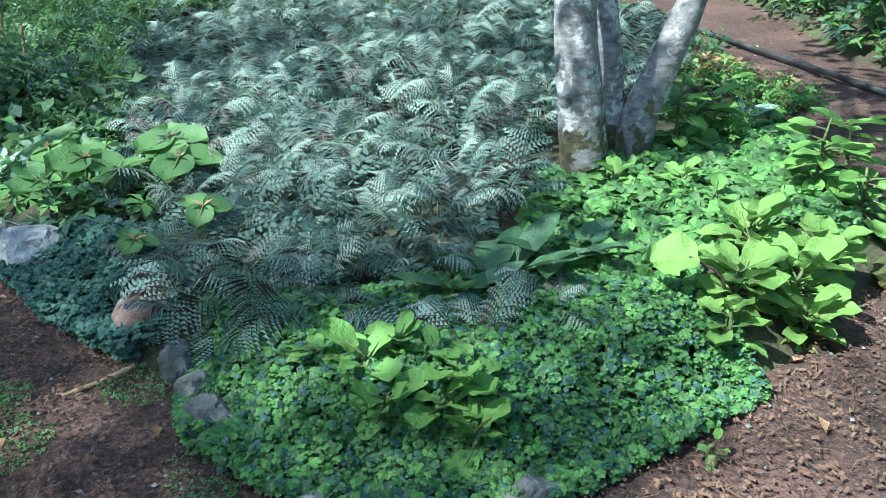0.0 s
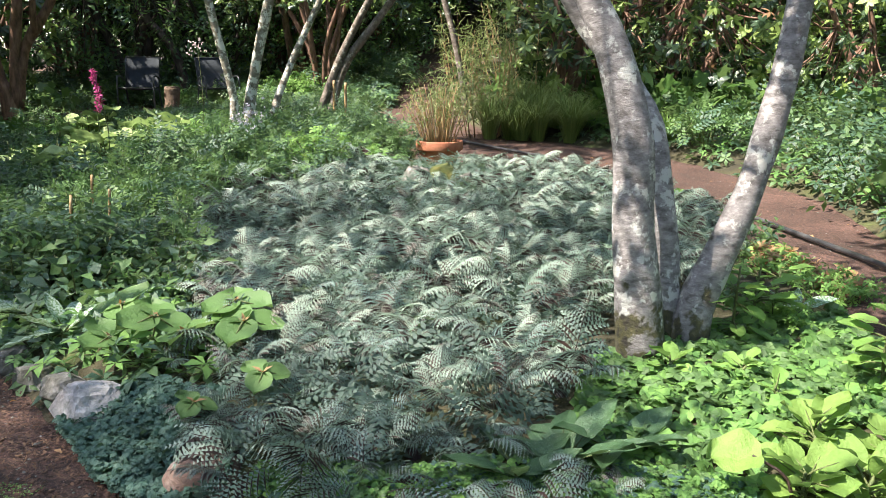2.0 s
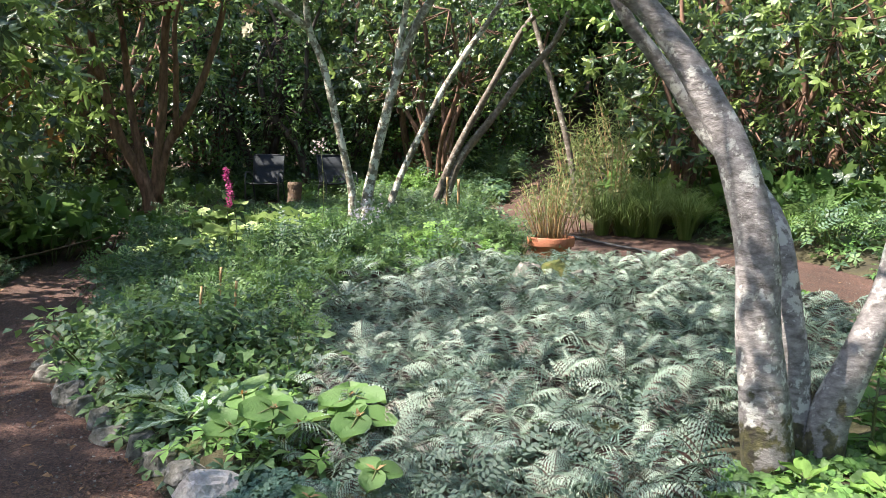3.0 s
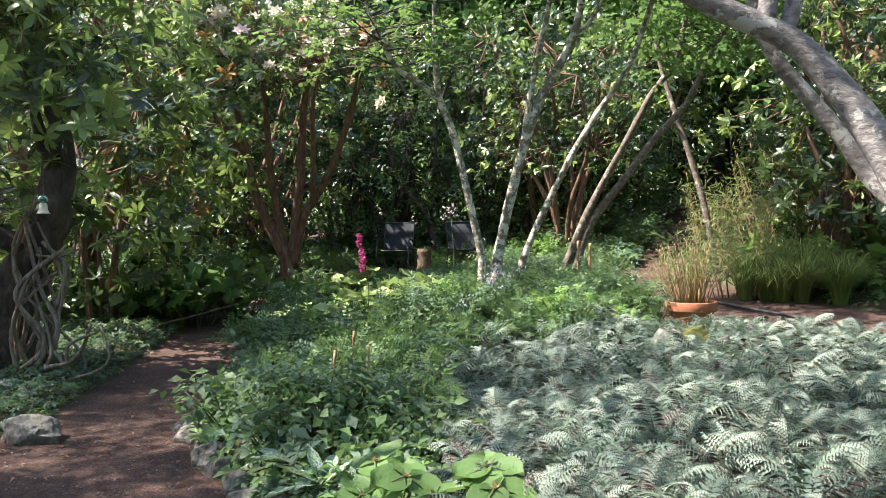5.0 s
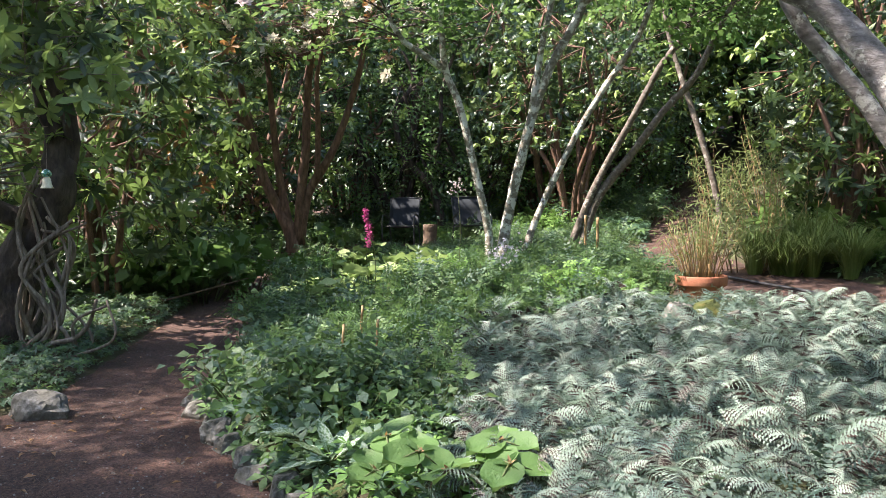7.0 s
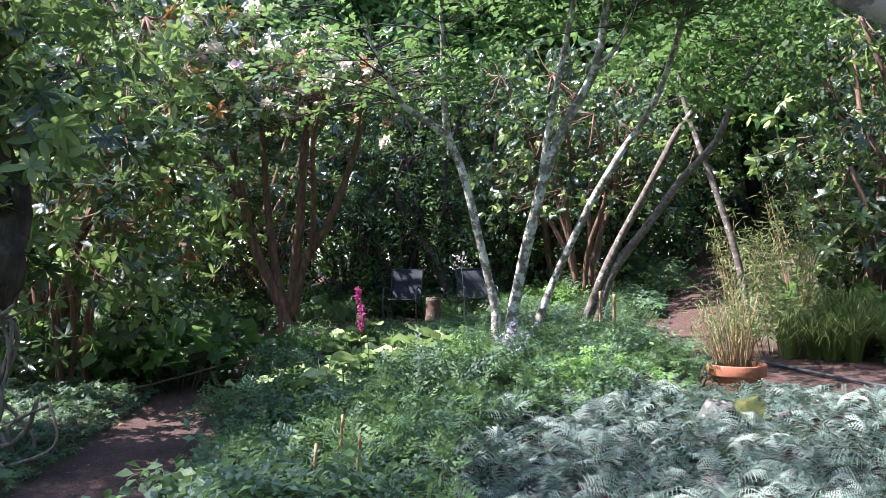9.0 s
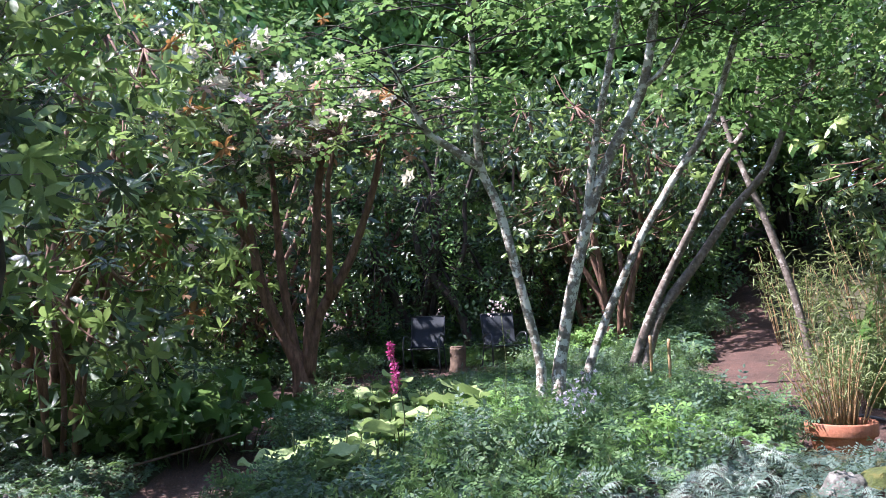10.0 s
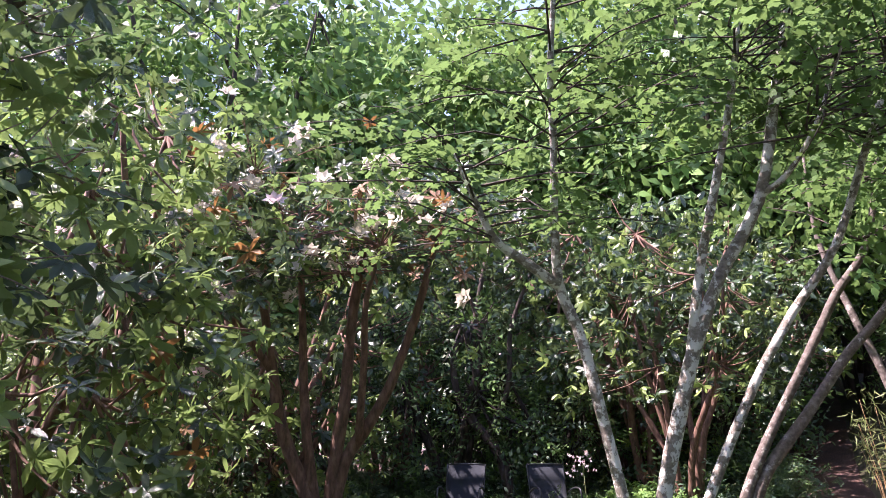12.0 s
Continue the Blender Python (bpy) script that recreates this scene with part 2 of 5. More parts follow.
def scatter(tV, tF, Ms):
    """Copies of a template (vertices, triangles) at the 4x4 poses Ms, joined."""
    Ms = np.asarray(Ms)
    n, k = len(Ms), len(tV)
    V = np.einsum("nij,kj->nki", Ms[:, :3, :3], tV) + Ms[:, None, :3, 3]
    F = (np.asarray(tF)[None] + (np.arange(n) * k)[:, None, None]).reshape(-1, np.asarray(tF).shape[1])
    return V.reshape(-1, 3), F


def joined(pieces):
    """Joins (V, F) pairs with equal face sizes; returns V, F and each face's piece number."""
    Vs, Fs, ids, o = [], [], [], 0
    for i, (V, F) in enumerate(pieces):
        Vs.append(np.asarray(V, dtype=float))
        Fs.append(np.asarray(F) + o)
        ids.append(np.full(len(F), i))
        o += len(V)
    return np.concatenate(Vs), np.concatenate(Fs), np.concatenate(ids)


def frames_of(P, N, spin, scale):
    """Poses whose z is N and whose turn about it is spin."""
    N = N / np.linalg.norm(N, axis=1, keepdims=True)
    up = np.where(np.abs(N[:, 2:3]) > 0.95, np.array([[1.0, 0, 0]]), np.array([[0, 0, 1.0]]))
    X = np.cross(up, N)
    X /= np.linalg.norm(X, axis=1, keepdims=True)
    Y = np.cross(N, X)
    c, s_ = np.cos(spin)[:, None], np.sin(spin)[:, None]
    X, Y = X * c + Y * s_, Y * c - X * s_
    M = np.zeros((len(P), 4, 4))
    sc = np.asarray(scale).reshape(-1, 1)
    M[:, :3, 0], M[:, :3, 1], M[:, :3, 2], M[:, :3, 3], M[:, 3, 3] = X * sc, Y * sc, N * sc, P, 1
    return M


def leaf5(L, W, droop=0.15, fold=0.15, peak=0.45):
    """A folded leaf along +y: five vertices, four triangles."""
    V = np.array([[0, 0, 0], [-W / 2, L * peak, fold * W], [0, L * peak, 0], [W / 2, L * peak, fold * W], [0, L, -droop * L]])
    return V, np.array([[0, 2, 1], [0, 3, 2], [1, 2, 4], [2, 3, 4]])


def leaf8(L, W, droop=0.2, fold=0.12):
    """An oblong folded leaf along +y with a blunt end: eight vertices, eight triangles."""
    V = [(0, 0, 0)]
    for u, w in ((0.3, 0.85), (0.72, 1.0)):
        V += [(-W / 2 * w, L * u, fold * W - droop * L * u * u), (0, L * u, -droop * L * u * u), (W / 2 * w, L * u, fold * W - droop * L * u * u)]
    V.append((0, L, -droop * L))
    return np.array(V), np.array([(0, 2, 1), (0, 3, 2), (1, 2, 5), (1, 5, 4), (2, 3, 6), (2, 6, 5), (4, 5, 7), (5, 6, 7)])


def leaf6(L, W, droop=0.2):
    """An oblong drooping leaf along +y: six vertices, four triangles."""
    V = [(0, 0, 0)]
    for u, w in ((0.35, 0.9), (0.75, 0.95)):
        V += [(-W / 2 * w, L * u, -droop * L * u * u), (W / 2 * w, L * u, -droop * L * u * u)]
    V.append((0, L, -droop * L))
    return np.array(V), np.array([(0, 2, 1), (1, 2, 4), (1, 4, 3), (3, 4, 5)])


def leaf4(L, W, droop=0.15, peak=0.45):
    """The plainest leaf along +y, creased across its middle: two triangles."""
    V = np.array([[0, 0, 0], [-W / 2, L * peak, 0.1 * W], [W / 2, L * peak, 0.1 * W], [0, L, -droop * L]])
    return V, np.array([[0, 2, 1], [1, 2, 3]])


def turn_z(V, a):
    c, s_ = math.cos(a), math.sin(a)
    return V @ np.array([[c, s_, 0], [-s_, c, 0], [0, 0, 1]])


def turn_x(V, a):
    c, s_ = math.cos(a), math.sin(a)
    return V @ np.array([[1, 0, 0], [0, c, s_], [0, -s_, c]])


def whorl(n, L, W, lift, rand, droop=0.18, blade_of=leaf5):
    """A rosette of n leaves round +z."""
    pcs = []
    for i in range(n):
        V, F = blade_of(L * rand.uniform(0.6, 1.1), W * rand.uniform(0.85, 1.15), droop * rand.uniform(0.6, 1.5))
        V = turn_x(V, radians(lift + rand.uniform(-40, 34)))
        pcs.append((turn_z(V, 2 * math.pi * (i + rand.uniform(-0.2, 0.2)) / n), F))
    V, F, _ = joined(pcs)
    return V, F


def smooth_path(P, R, n):
    """A Catmull-Rom curve through P with radii R, n steps."""
    P = np.asarray(P, dtype=float)
    R = np.asarray(R, dtype=float)
    Q = np.vstack([2 * P[0] - P[1], P, 2 * P[-1] - P[-2]])
    out, rad = [], []
    for k in range(n + 1):
        u = k / n * (len(P) - 1)
        i = min(int(u), len(P) - 2)
        f = u - i
        a, b, c, d = Q[i:i + 4]
        out.append(0.5 * (2 * b + (c - a) * f + (2 * a - 5 * b + 4 * c - d) * f * f + (3 * b - a - 3 * c + d) * f ** 3))
        rad.append(R[i] * (1 - f) + R[i + 1] * f)
    return np.array(out), np.array(rad)


def tube(P, R, n=24, sides=12, lump=0.0, seed=0.0):
    """A tapered stem through P, capped, with uneven girth: vertices and quads."""
    C, rad = smooth_path(P, R, n)
    T = np.gradient(C, axis=0)
    T /= np.linalg.norm(T, axis=1, keepdims=True)
    ref = np.array([1.0, 0.13, 0.07])
    V = []
    for c, t, r in zip(C, T, rad):
        x = np.cross(t, ref)
        x /= np.linalg.norm(x)
        y = np.cross(t, x)
        for k in range(sides):
            a = 2 * math.pi * k / sides
            w = 1.0
            if lump:
                w += lump * noise.noise(Vector((c[0] * 5 + seed + math.cos(a), c[1] * 5 + math.sin(a), c[2] * 5)))
            V.append(c + (x * math.cos(a) + y * math.sin(a)) * r * w)
    V.append(C[0])
    V.append(C[-1])
    F = []
    for i in range(n):
        for k in range(sides):
            k2 = (k + 1) % sides
            F.append((i * sides + k, i * sides + k2, (i + 1) * sides + k2, (i + 1) * sides + k))
    base, top = len(V) - 2, len(V) - 1
    for k in range(0, sides, 2):
        F.append((base, (k + 2) % sides, (k + 1) % sides, k))
        o = n * sides
        F.append((top, o + k, o + (k + 1) % sides, o + (k + 2) % sides))
    return np.array(V), np.array(F)


def gnarled(P, R, n=70, sides=28, seed=0.0):
    """A stem with burls and ridges that wind round it."""
    V, F = tube(P, R, n, sides, 0.45, seed)
    C, rad = smooth_path(P, R, n)
    for i in range(n + 1):
        for k in range(sides):
            j = i * sides + k
            a = 2 * math.pi * k / sides + 2.2 * i / n
            w = 0.2 * abs(noise.noise(Vector((math.cos(a) * 2.6 + seed, math.sin(a) * 2.6, i * 0.05)))) + 0.3 * noise.noise(Vector((V[j][0] * 9, V[j][1] * 9, V[j][2] * 9 + seed))) - 0.1
            V[j] = V[j] + (V[j] - C[i]) * w
    return V, F


def stem_mesh(name, P, R, material, n=24, sides=12, lump=0.15):
    if lump > 0.4:
        return mesh_from(name, *gnarled(P, R, 70, 28, rnd.uniform(0, 50)), [material])
    V, F = tube(P, R, n, sides, lump, rnd.uniform(0, 50))
    return mesh_from(name, V, F, [material])


def smooth01(v):
    v = np.clip(v, 0, 1)
    return v * v * (3 - 2 * v)


# ---- ground ----
def ground_z(x, y):
    """Height of the bare ground: dips to the near path, rises gently to the back and up the far slope."""
    x, y = np.asarray(x, dtype=float), np.asarray(y, dtype=float)
    z = 0.02 - 0.14 * smooth01((1.4 - y) / 1.6) + 0.22 * smooth01((y - 4.5) / 6.0)
    climb = 0.5 * (np.clip(y - 12.6, -12, 29) + np.sqrt(np.clip(y - 12.6, -12, 29) ** 2 + 2.0))
    z = z + 0.19 * climb * smooth01((x + 5.0) / 4.0) + 0.03 * np.clip(y - 15, 0, 60) * smooth01((-x - 3.0) / 3.0)
    return z + 0.012 * np.sin(x * 2.1 + 0.7 * y) * np.cos(y * 1.7)


def axis_coords(lo, hi, step, far):
    a = list(np.arange(lo, hi + 1e-6, step))
    d, left, right = step, lo, hi
    pre, post = [], []
    while right < far:
        d *= 1.5
        right += d
        left -= d
        post.append(right)
        pre.insert(0, left)
    return np.array(pre + a + post)


xs, ys = axis_coords(-9.0, 5.0, 0.12, 500.0), axis_coords(-2.0, 16.0, 0.12, 500.0)
GX, GY = np.meshgrid(xs, ys)
rough_z = np.array([noise.noise(Vector((x * 3.1, y * 3.1, 0))) * 0.012 + noise.noise(Vector((x * 11, y * 11, 4))) * 0.006 for x, y in zip(GX.ravel(), GY.ravel())]).reshape(GX.shape)
GZ = ground_z(GX, np.minimum(GY, 40)) + rough_z
nx, ny = len(xs), len(ys)
ii = (np.arange(ny - 1)[:, None] * nx + np.arange(nx - 1)[None]).ravel()
ground = thing("ground", "brown mulch path with fallen needles and gravel", "ground", mesh_from("ground", np.stack([GX.ravel(), GY.ravel(), GZ.ravel()], 1), np.stack([ii, ii + 1, ii + nx + 1, ii + nx], 1), [M_PATH]), kind="structure")

BEDS = {
    "main": [(-1.37, 2.39), (-1.05, 2.1), (-0.8, 1.9), (-0.62, 1.76), (-0.52, 1.6), (-0.36, 1.46), (-0.08, 1.4), (0.23, 1.44), (0.46, 1.58), (0.65, 1.72), (0.82, 1.84), (1.06, 2.07), (1.28, 2.33), (1.46, 2.65), (1.55, 3.4), (1.62, 4.2), (1.58, 5.0), (1.45, 5.8), (0.85, 6.8), (0.1, 7.3), (-0.6, 7.5), (-1.3, 8.3), (-1.35, 9.2), (-1.6, 10.6), (-2.4, 11.3), (-3.2, 11.4), (-4.7, 11.0), (-5.3, 9.8), (-5.15, 8.1), (-4.55, 6.7), (-3.75, 5.4), (-3.22, 4.35), (-2.88, 3.65), (-2.6, 3.38), (-2.1, 2.98), (-1.75, 2.72)],
    "west": [(-3.6, 2.6), (-3.75, 3.5), (-4.4, 4.65), (-5.0, 5.8), (-5.7, 7.2), (-6.6, 9.0), (-7.6, 11.0), (-8.6, 14.5), (-18, 15), (-18, -2), (-5, -1)],
    "east": [(2.75, 3.4), (2.45, 5.2), (2.5, 6.6), (1.7, 8.3), (0.75, 9.2), (-0.3, 10.4), (-0.75, 12), (-1.1, 16), (-1.0, 26), (18, 26), (18, 0), (4, 1.5)],
    "back": [(-8.7, 14.9), (-4.2, 14.7), (-3.2, 12.8), (-1.8, 12.6), (-2.05, 16), (-2.5, 26), (-18, 26), (-18, 15.2)],
}


def inside(poly, x, y):
    hit = False
    for (x1, y1), (x2, y2) in zip(poly, poly[1:] + poly[:1]):
        if (y1 > y) != (y2 > y) and x < (x2 - x1) * (y - y1) / (y2 - y1) + x1:
            hit = not hit
    return hit


def edge_dist(poly, x, y):
    best = np.full(np.shape(x), 1e9)
    for (x1, y1), (x2, y2) in zip(poly, poly[1:] + poly[:1]):
        dx, dy = x2 - x1, y2 - y1
        t = np.clip(((x - x1) * dx + (y - y1) * dy) / (dx * dx + dy * dy), 0, 1)
        best = np.minimum(best, np.hypot(x - x1 - t * dx, y - y1 - t * dy))
    return best


RISE = {"main": 0.11, "west": 0.08, "east": 0.1, "back": 0.07}


def bed_z(x, y):
    """Height of the surface at one place, beds included."""
    z = float(ground_z(x, y))
    for k, poly in BEDS.items():
        if inside(poly, x, y):
            z += RISE[k] * float(smooth01(edge_dist(poly, x, y) / 0.22))
    return z


for key, poly in BEDS.items():
    st = 0.1 if key == "main" else 0.22
    px, py = np.array(poly).T
    bx, by = np.arange(px.min() - 0.3, px.max() + 0.3, st), np.arange(py.min() - 0.3, py.max() + 0.3, st)
    X, Y = np.meshgrid(bx, by)
    ins = np.array([inside(poly, a, b) for a, b in zip(X.ravel(), Y.ravel())]).reshape(X.shape)
    dist = edge_dist(poly, X, Y) * np.where(ins, 1, -1)
    up = np.where(dist > 0, RISE[key] * smooth01(dist / 0.22), dist * 0.5) + 0.006
    lum = np.array([noise.noise(Vector((a * 4, b * 4, 9))) * 0.02 for a, b in zip(X.ravel(), Y.ravel())]).reshape(X.shape)
    Z = ground_z(X, Y) + up + np.where(dist > 0.1, lum, 0)
    ok = dist > -0.3
    n_ = X.shape[1]
    q = [(j * n_ + i, j * n_ + i + 1, (j + 1) * n_ + i + 1, (j + 1) * n_ + i) for j in range(X.shape[0] - 1) for i in range(n_ - 1) if ok[j, i] and ok[j, i + 1] and ok[j + 1, i] and ok[j + 1, i + 1]]
    used = np.unique(np.array(q))
    remap = np.full(X.size, -1)
    remap[used] = np.arange(len(used))
    thing("planting_bed", "dark mossy soil of a planting bed", "ground", mesh_from("bed", np.stack([X.ravel(), Y.ravel(), Z.ravel()], 1)[used], remap[np.array(q)], [M_SOIL]), kind="structure")


# ---- trees ----
def tree(name, label, stems, material, category="tree", lump=0.16):
    """A tree of several stems: each stem is a trunk part; its base is the first stem's foot."""
    x, y, z = stems[0][0][0]
    root = thing(name, label, category, None, pose(x, y, z))
    for k, (P, R) in enumerate(stems):
        loc = [(a - x, b - y, c - z) for a, b, c in P]
        part("trunk" if k < 3 else "limb", stem_mesh("trunk", loc, np.interp(np.linspace(0, 1, len(P)), np.linspace(0, 1, len(R)), R), material, 30, 16, lump), root)
    return root


def along(P, n, lo=0.45):
    """Places spread along the upper part of a stem."""
    C, _ = smooth_path(P, np.ones(len(P)), 40)
    return [C[int(k)] for k in np.linspace(lo * 40, 40, n)]


def twigs(root, starts, material, n, spread, length, name="twig_mass"):
    """Many thin twigs from given places (root's own space), joined as one part. Returns the tips."""
    pcs, tips = [], []
    for i in range(n):
        p = np.array(starts[i % len(starts)], dtype=float)
        d = np.array([rnd.gauss(0, 1) * spread[0], rnd.gauss(0, 1) * spread[1], rnd.gauss(0.25, 0.5) * spread[2]])
        d = d / (np.linalg.norm(d) + 1e-6) * length * rnd.uniform(0.5, 1.2)
        mid = p + d * 0.5 + np.array([rnd.gauss(0, 0.05), rnd.gauss(0, 0.05), rnd.gauss(0.05, 0.06)])
        V, F = tube([p, mid, p + d], [0.009, 0.006, 0.002], 4, 4)
        pcs.append((V, F))
        tips += [mid, p + d, p + d * 0.75]
    V, F, _ = joined(pcs)
    part(name, mesh_from(name, V, F, [material]), root, kind="stuff")
    return np.array(tips)


ferny = [(0.49, 2.86, 0.06), (0.46, 2.88, 0.35), (0.44, 2.91, 0.54), (0.43, 2.94, 0.75), (0.41, 2.97, 0.93), (0.36, 3.0, 1.12), (0.28, 3.05, 1.32), (0.14, 3.1, 1.55), (0.01, 3.1, 1.7), (-0.12, 3.06, 1.77), (-0.29, 3.0, 1.86), (-0.6, 2.95, 2.1), (-0.9, 2.9, 2.7), (-1.1, 2.9, 3.6)]
near_tree = tree("grey_barked_tree", "smooth grey-barked multi-stemmed tree with mossy base among ferns", [
    (ferny, [0.09, 0.078, 0.072, 0.07, 0.068, 0.064, 0.054, 0.046, 0.042, 0.04, 0.038, 0.034, 0.03, 0.02]),
    ([(0.61, 3.07, 0.1), (0.59, 3.11, 0.41), (0.56, 3.15, 0.68), (0.52, 3.2, 0.92), (0.42, 3.3, 1.1), (0.29, 3.4, 1.25), (0.17, 3.38, 1.43), (0.06, 3.35, 1.57), (-0.04, 3.31, 1.7), (-0.11, 3.29, 1.9), (-0.2, 3.3, 2.6), (-0.1, 3.4, 3.6)], [0.06, 0.05, 0.045, 0.038, 0.03, 0.027, 0.025, 0.024, 0.02]),
    ([(0.67, 3.01, 0.04), (0.70, 3.05, 0.29), (0.78, 3.09, 0.47), (0.87, 3.14, 0.69), (0.94, 3.19, 0.93), (1.0, 3.25, 1.21), (1.04, 3.3, 1.47), (1.1, 3.34, 1.9), (1.3, 3.5, 2.8), (1.5, 3.6, 3.8)], [0.075, 0.065, 0.058, 0.054, 0.052, 0.048, 0.045, 0.04, 0.035, 0.02]),
    ([(-0.08, 3.08, 1.73), (-0.06, 3.1, 1.9), (-0.1, 3.2, 2.3), (0.0, 3.3, 3.3)], [0.035, 0.03, 0.025, 0.02]),
    ([(-0.02, 3.1, 1.7), (0.03, 3.15, 1.9), (0.1, 3.25, 2.4), (0.3, 3.4, 3.5)], [0.03, 0.028, 0.025, 0.02]),
], M_BARK_GREY)


def crown(root, tips, leaf, mats, per_tip, spread, scale, name="crown", up=0.6, kinds=None):
    """A crown of leaves or leaf rosettes round the tips (in root's own space), one mesh part."""
    tV, tF = leaf
    n = len(tips) * per_tip
    P = np.repeat(np.asarray(tips), per_tip, axis=0) + rng.normal(0, 1, (n, 3)) * np.asarray(spread)
    N = rng.normal(0, 0.55, (n, 3)) + np.array([0, 0, up])
    V, F = scatter(tV, tF, frames_of(P, N, rng.uniform(0, 6.28, n), rng.uniform(scale[0], scale[1], n)))
    idx = np.repeat(rng.choice(len(mats), n, p=kinds), len(tF))
    return part(name, mesh_from(name, V, F, mats, idx), root, kind="stuff")


def lobed(points, size):
    """A flat palmate leaf with that many lobes along +y, slightly cupped: fan of triangles."""
    V = [(0, 0.42 * size, 0.0)]
    m = points * 2 + 1
    for k in range(m):
        a = radians(-150 + 300 * k / (m - 1))
        r = (0.58 if k % 2 else 0.36) * size
        if k in (0, m - 1):
            r = 0.42 * size
        V.append((math.sin(a) * r, 0.42 * size + math.cos(a) * r, -0.06 * size * (k % 2) + 0.02 * size))
    V = np.array(V)
    F = [(0, k + 1, k) for k in range(1, m)] + [(0, 1, m)]
    return V, np.array(F)


W1 = whorl(8, 0.13, 0.038, -5, rnd, 0.3, leaf6)
W3 = whorl(9, 0.13, 0.038, -5, rnd, 0.3, leaf8)
W2 = whorl(8, 0.15, 0.042, -20, rnd, 0.3, leaf6)
MAPLE_SPRAY = joined([(turn_z(turn_x(lobed(5, 0.075)[0] + np.array([0, 0.03, 0]), radians(rnd.uniform(-25, 10))), a) + np.array([rnd.uniform(-.05, .05), rnd.uniform(-.05, .05), 0]), lobed(5, 0.075)[1]) for a in (0, 1.2, 2.5, 3.6, 5.0)])[:2]

nt = [np.array(p) - np.array(ferny[0]) for p in ((-0.9, 2.9, 3.0), (-1.1, 2.9, 3.6), (-0.1, 3.4, 3.5), (0.3, 3.4, 3.4), (1.4, 3.5, 3.4), (0, 3.3, 3.2), (1.5, 3.6, 3.8))]
tips = twigs(near_tree, nt, M_BARK_GREY, 90, (1, 1, 0.4), 1.9)
crown(near_tree, tips, MAPLE_SPRAY, [L_MAPLE], 1, (0.22, 0.22, 0.15), (0.9, 1.5))

lichen_tree = tree("lichened_maple_tree", "slender multi-stemmed maple with pale lichened bark", [
    ([(-2.85, 8.3, 0.2), (-2.87, 8.4, 0.6), (-2.89, 8.42, 0.8), (-3.02, 8.36, 1.46), (-3.15, 8.28, 2.1), (-3.27, 8.2, 2.46), (-3.25, 8.05, 2.87), (-3.2, 7.91, 3.46), (-3.16, 7.76, 4.05), (-3.0, 7.6, 5.2)], [0.06, 0.045, 0.043, 0.041, 0.04, 0.037, 0.03, 0.026, 0.022, 0.015]),
    ([(-2.72, 8.3, 0.2), (-2.73, 8.6, 0.85), (-2.46, 8.6, 1.9), (-2.23, 8.6, 2.49), (-1.9, 8.6, 3.08), (-1.74, 8.49, 3.74), (-1.58, 8.37, 4.44), (-1.44, 8.2, 5.3)], [0.07, 0.058, 0.052, 0.046, 0.042, 0.038, 0.03, 0.02]),
    ([(-2.58, 8.5, 0.2), (-2.51, 8.9, 0.8), (-2.1, 9.1, 1.75), (-1.78, 9.2, 2.31), (-1.42, 9.23, 2.84), (-1.16, 9.16, 3.5), (-0.97, 9.11, 4.0), (-0.7, 9.0, 5.0)], [0.055, 0.04, 0.036, 0.034, 0.031, 0.028, 0.025, 0.015]),
    ([(-2.46, 8.6, 1.9), (-2.33, 8.54, 2.61), (-2.15, 8.44, 3.27), (-1.96, 8.3, 4.05), (-1.83, 8.1, 5.0)], [0.038, 0.034, 0.03, 0.025, 0.015]),
    ([(-3.27, 8.2, 2.46), (-3.46, 8.02, 2.62), (-3.63, 7.91, 2.76), (-3.72, 7.81, 2.95), (-3.85, 7.6, 3.4)], [0.038, 0.034, 0.03, 0.025, 0.012]),
    ([(-1.9, 8.6, 3.08), (-1.7, 8.5, 3.2), (-1.5, 8.3, 3.45), (-1.3, 8.1, 3.9)], [0.025, 0.02, 0.015, 0.01]),
], M_BARK_LICHEN)
base_ = np.array((-2.85, 8.3, 0.2))
lt = [p - base_ for P, lo in (([(-3.25, 8.05, 2.87), (-3.2, 7.91, 3.46), (-3.16, 7.76, 4.05), (-3.0, 7.6, 5.2)], 0.3), ([(-1.9, 8.6, 3.08), (-1.74, 8.49, 3.74), (-1.58, 8.37, 4.44), (-1.44, 8.2, 5.3)], 0.35), ([(-1.42, 9.23, 2.84), (-1.16, 9.16, 3.5), (-0.97, 9.11, 4.0), (-0.7, 9.0, 5.0)], 0.4), ([(-2.15, 8.44, 3.27), (-1.96, 8.3, 4.05), (-1.83, 8.1, 5.0)], 0.3), ([(-3.27, 8.2, 2.46), (-3.63, 7.91, 2.76), (-3.85, 7.6, 3.4)], 0.5), ([(-1.7, 8.5, 3.2), (-1.3, 8.1, 3.9)], 0.3)) for p in along(P, 14, lo)]
tips = twigs(lichen_tree, lt, M_BARK_DARK, 200, (1, 1, 0.35), 1.25)
crown(lichen_tree, tips, MAPLE_SPRAY, [L_MAPLE], 2, (0.16, 0.16, 0.07), (0.7, 1.15), up=1.1)

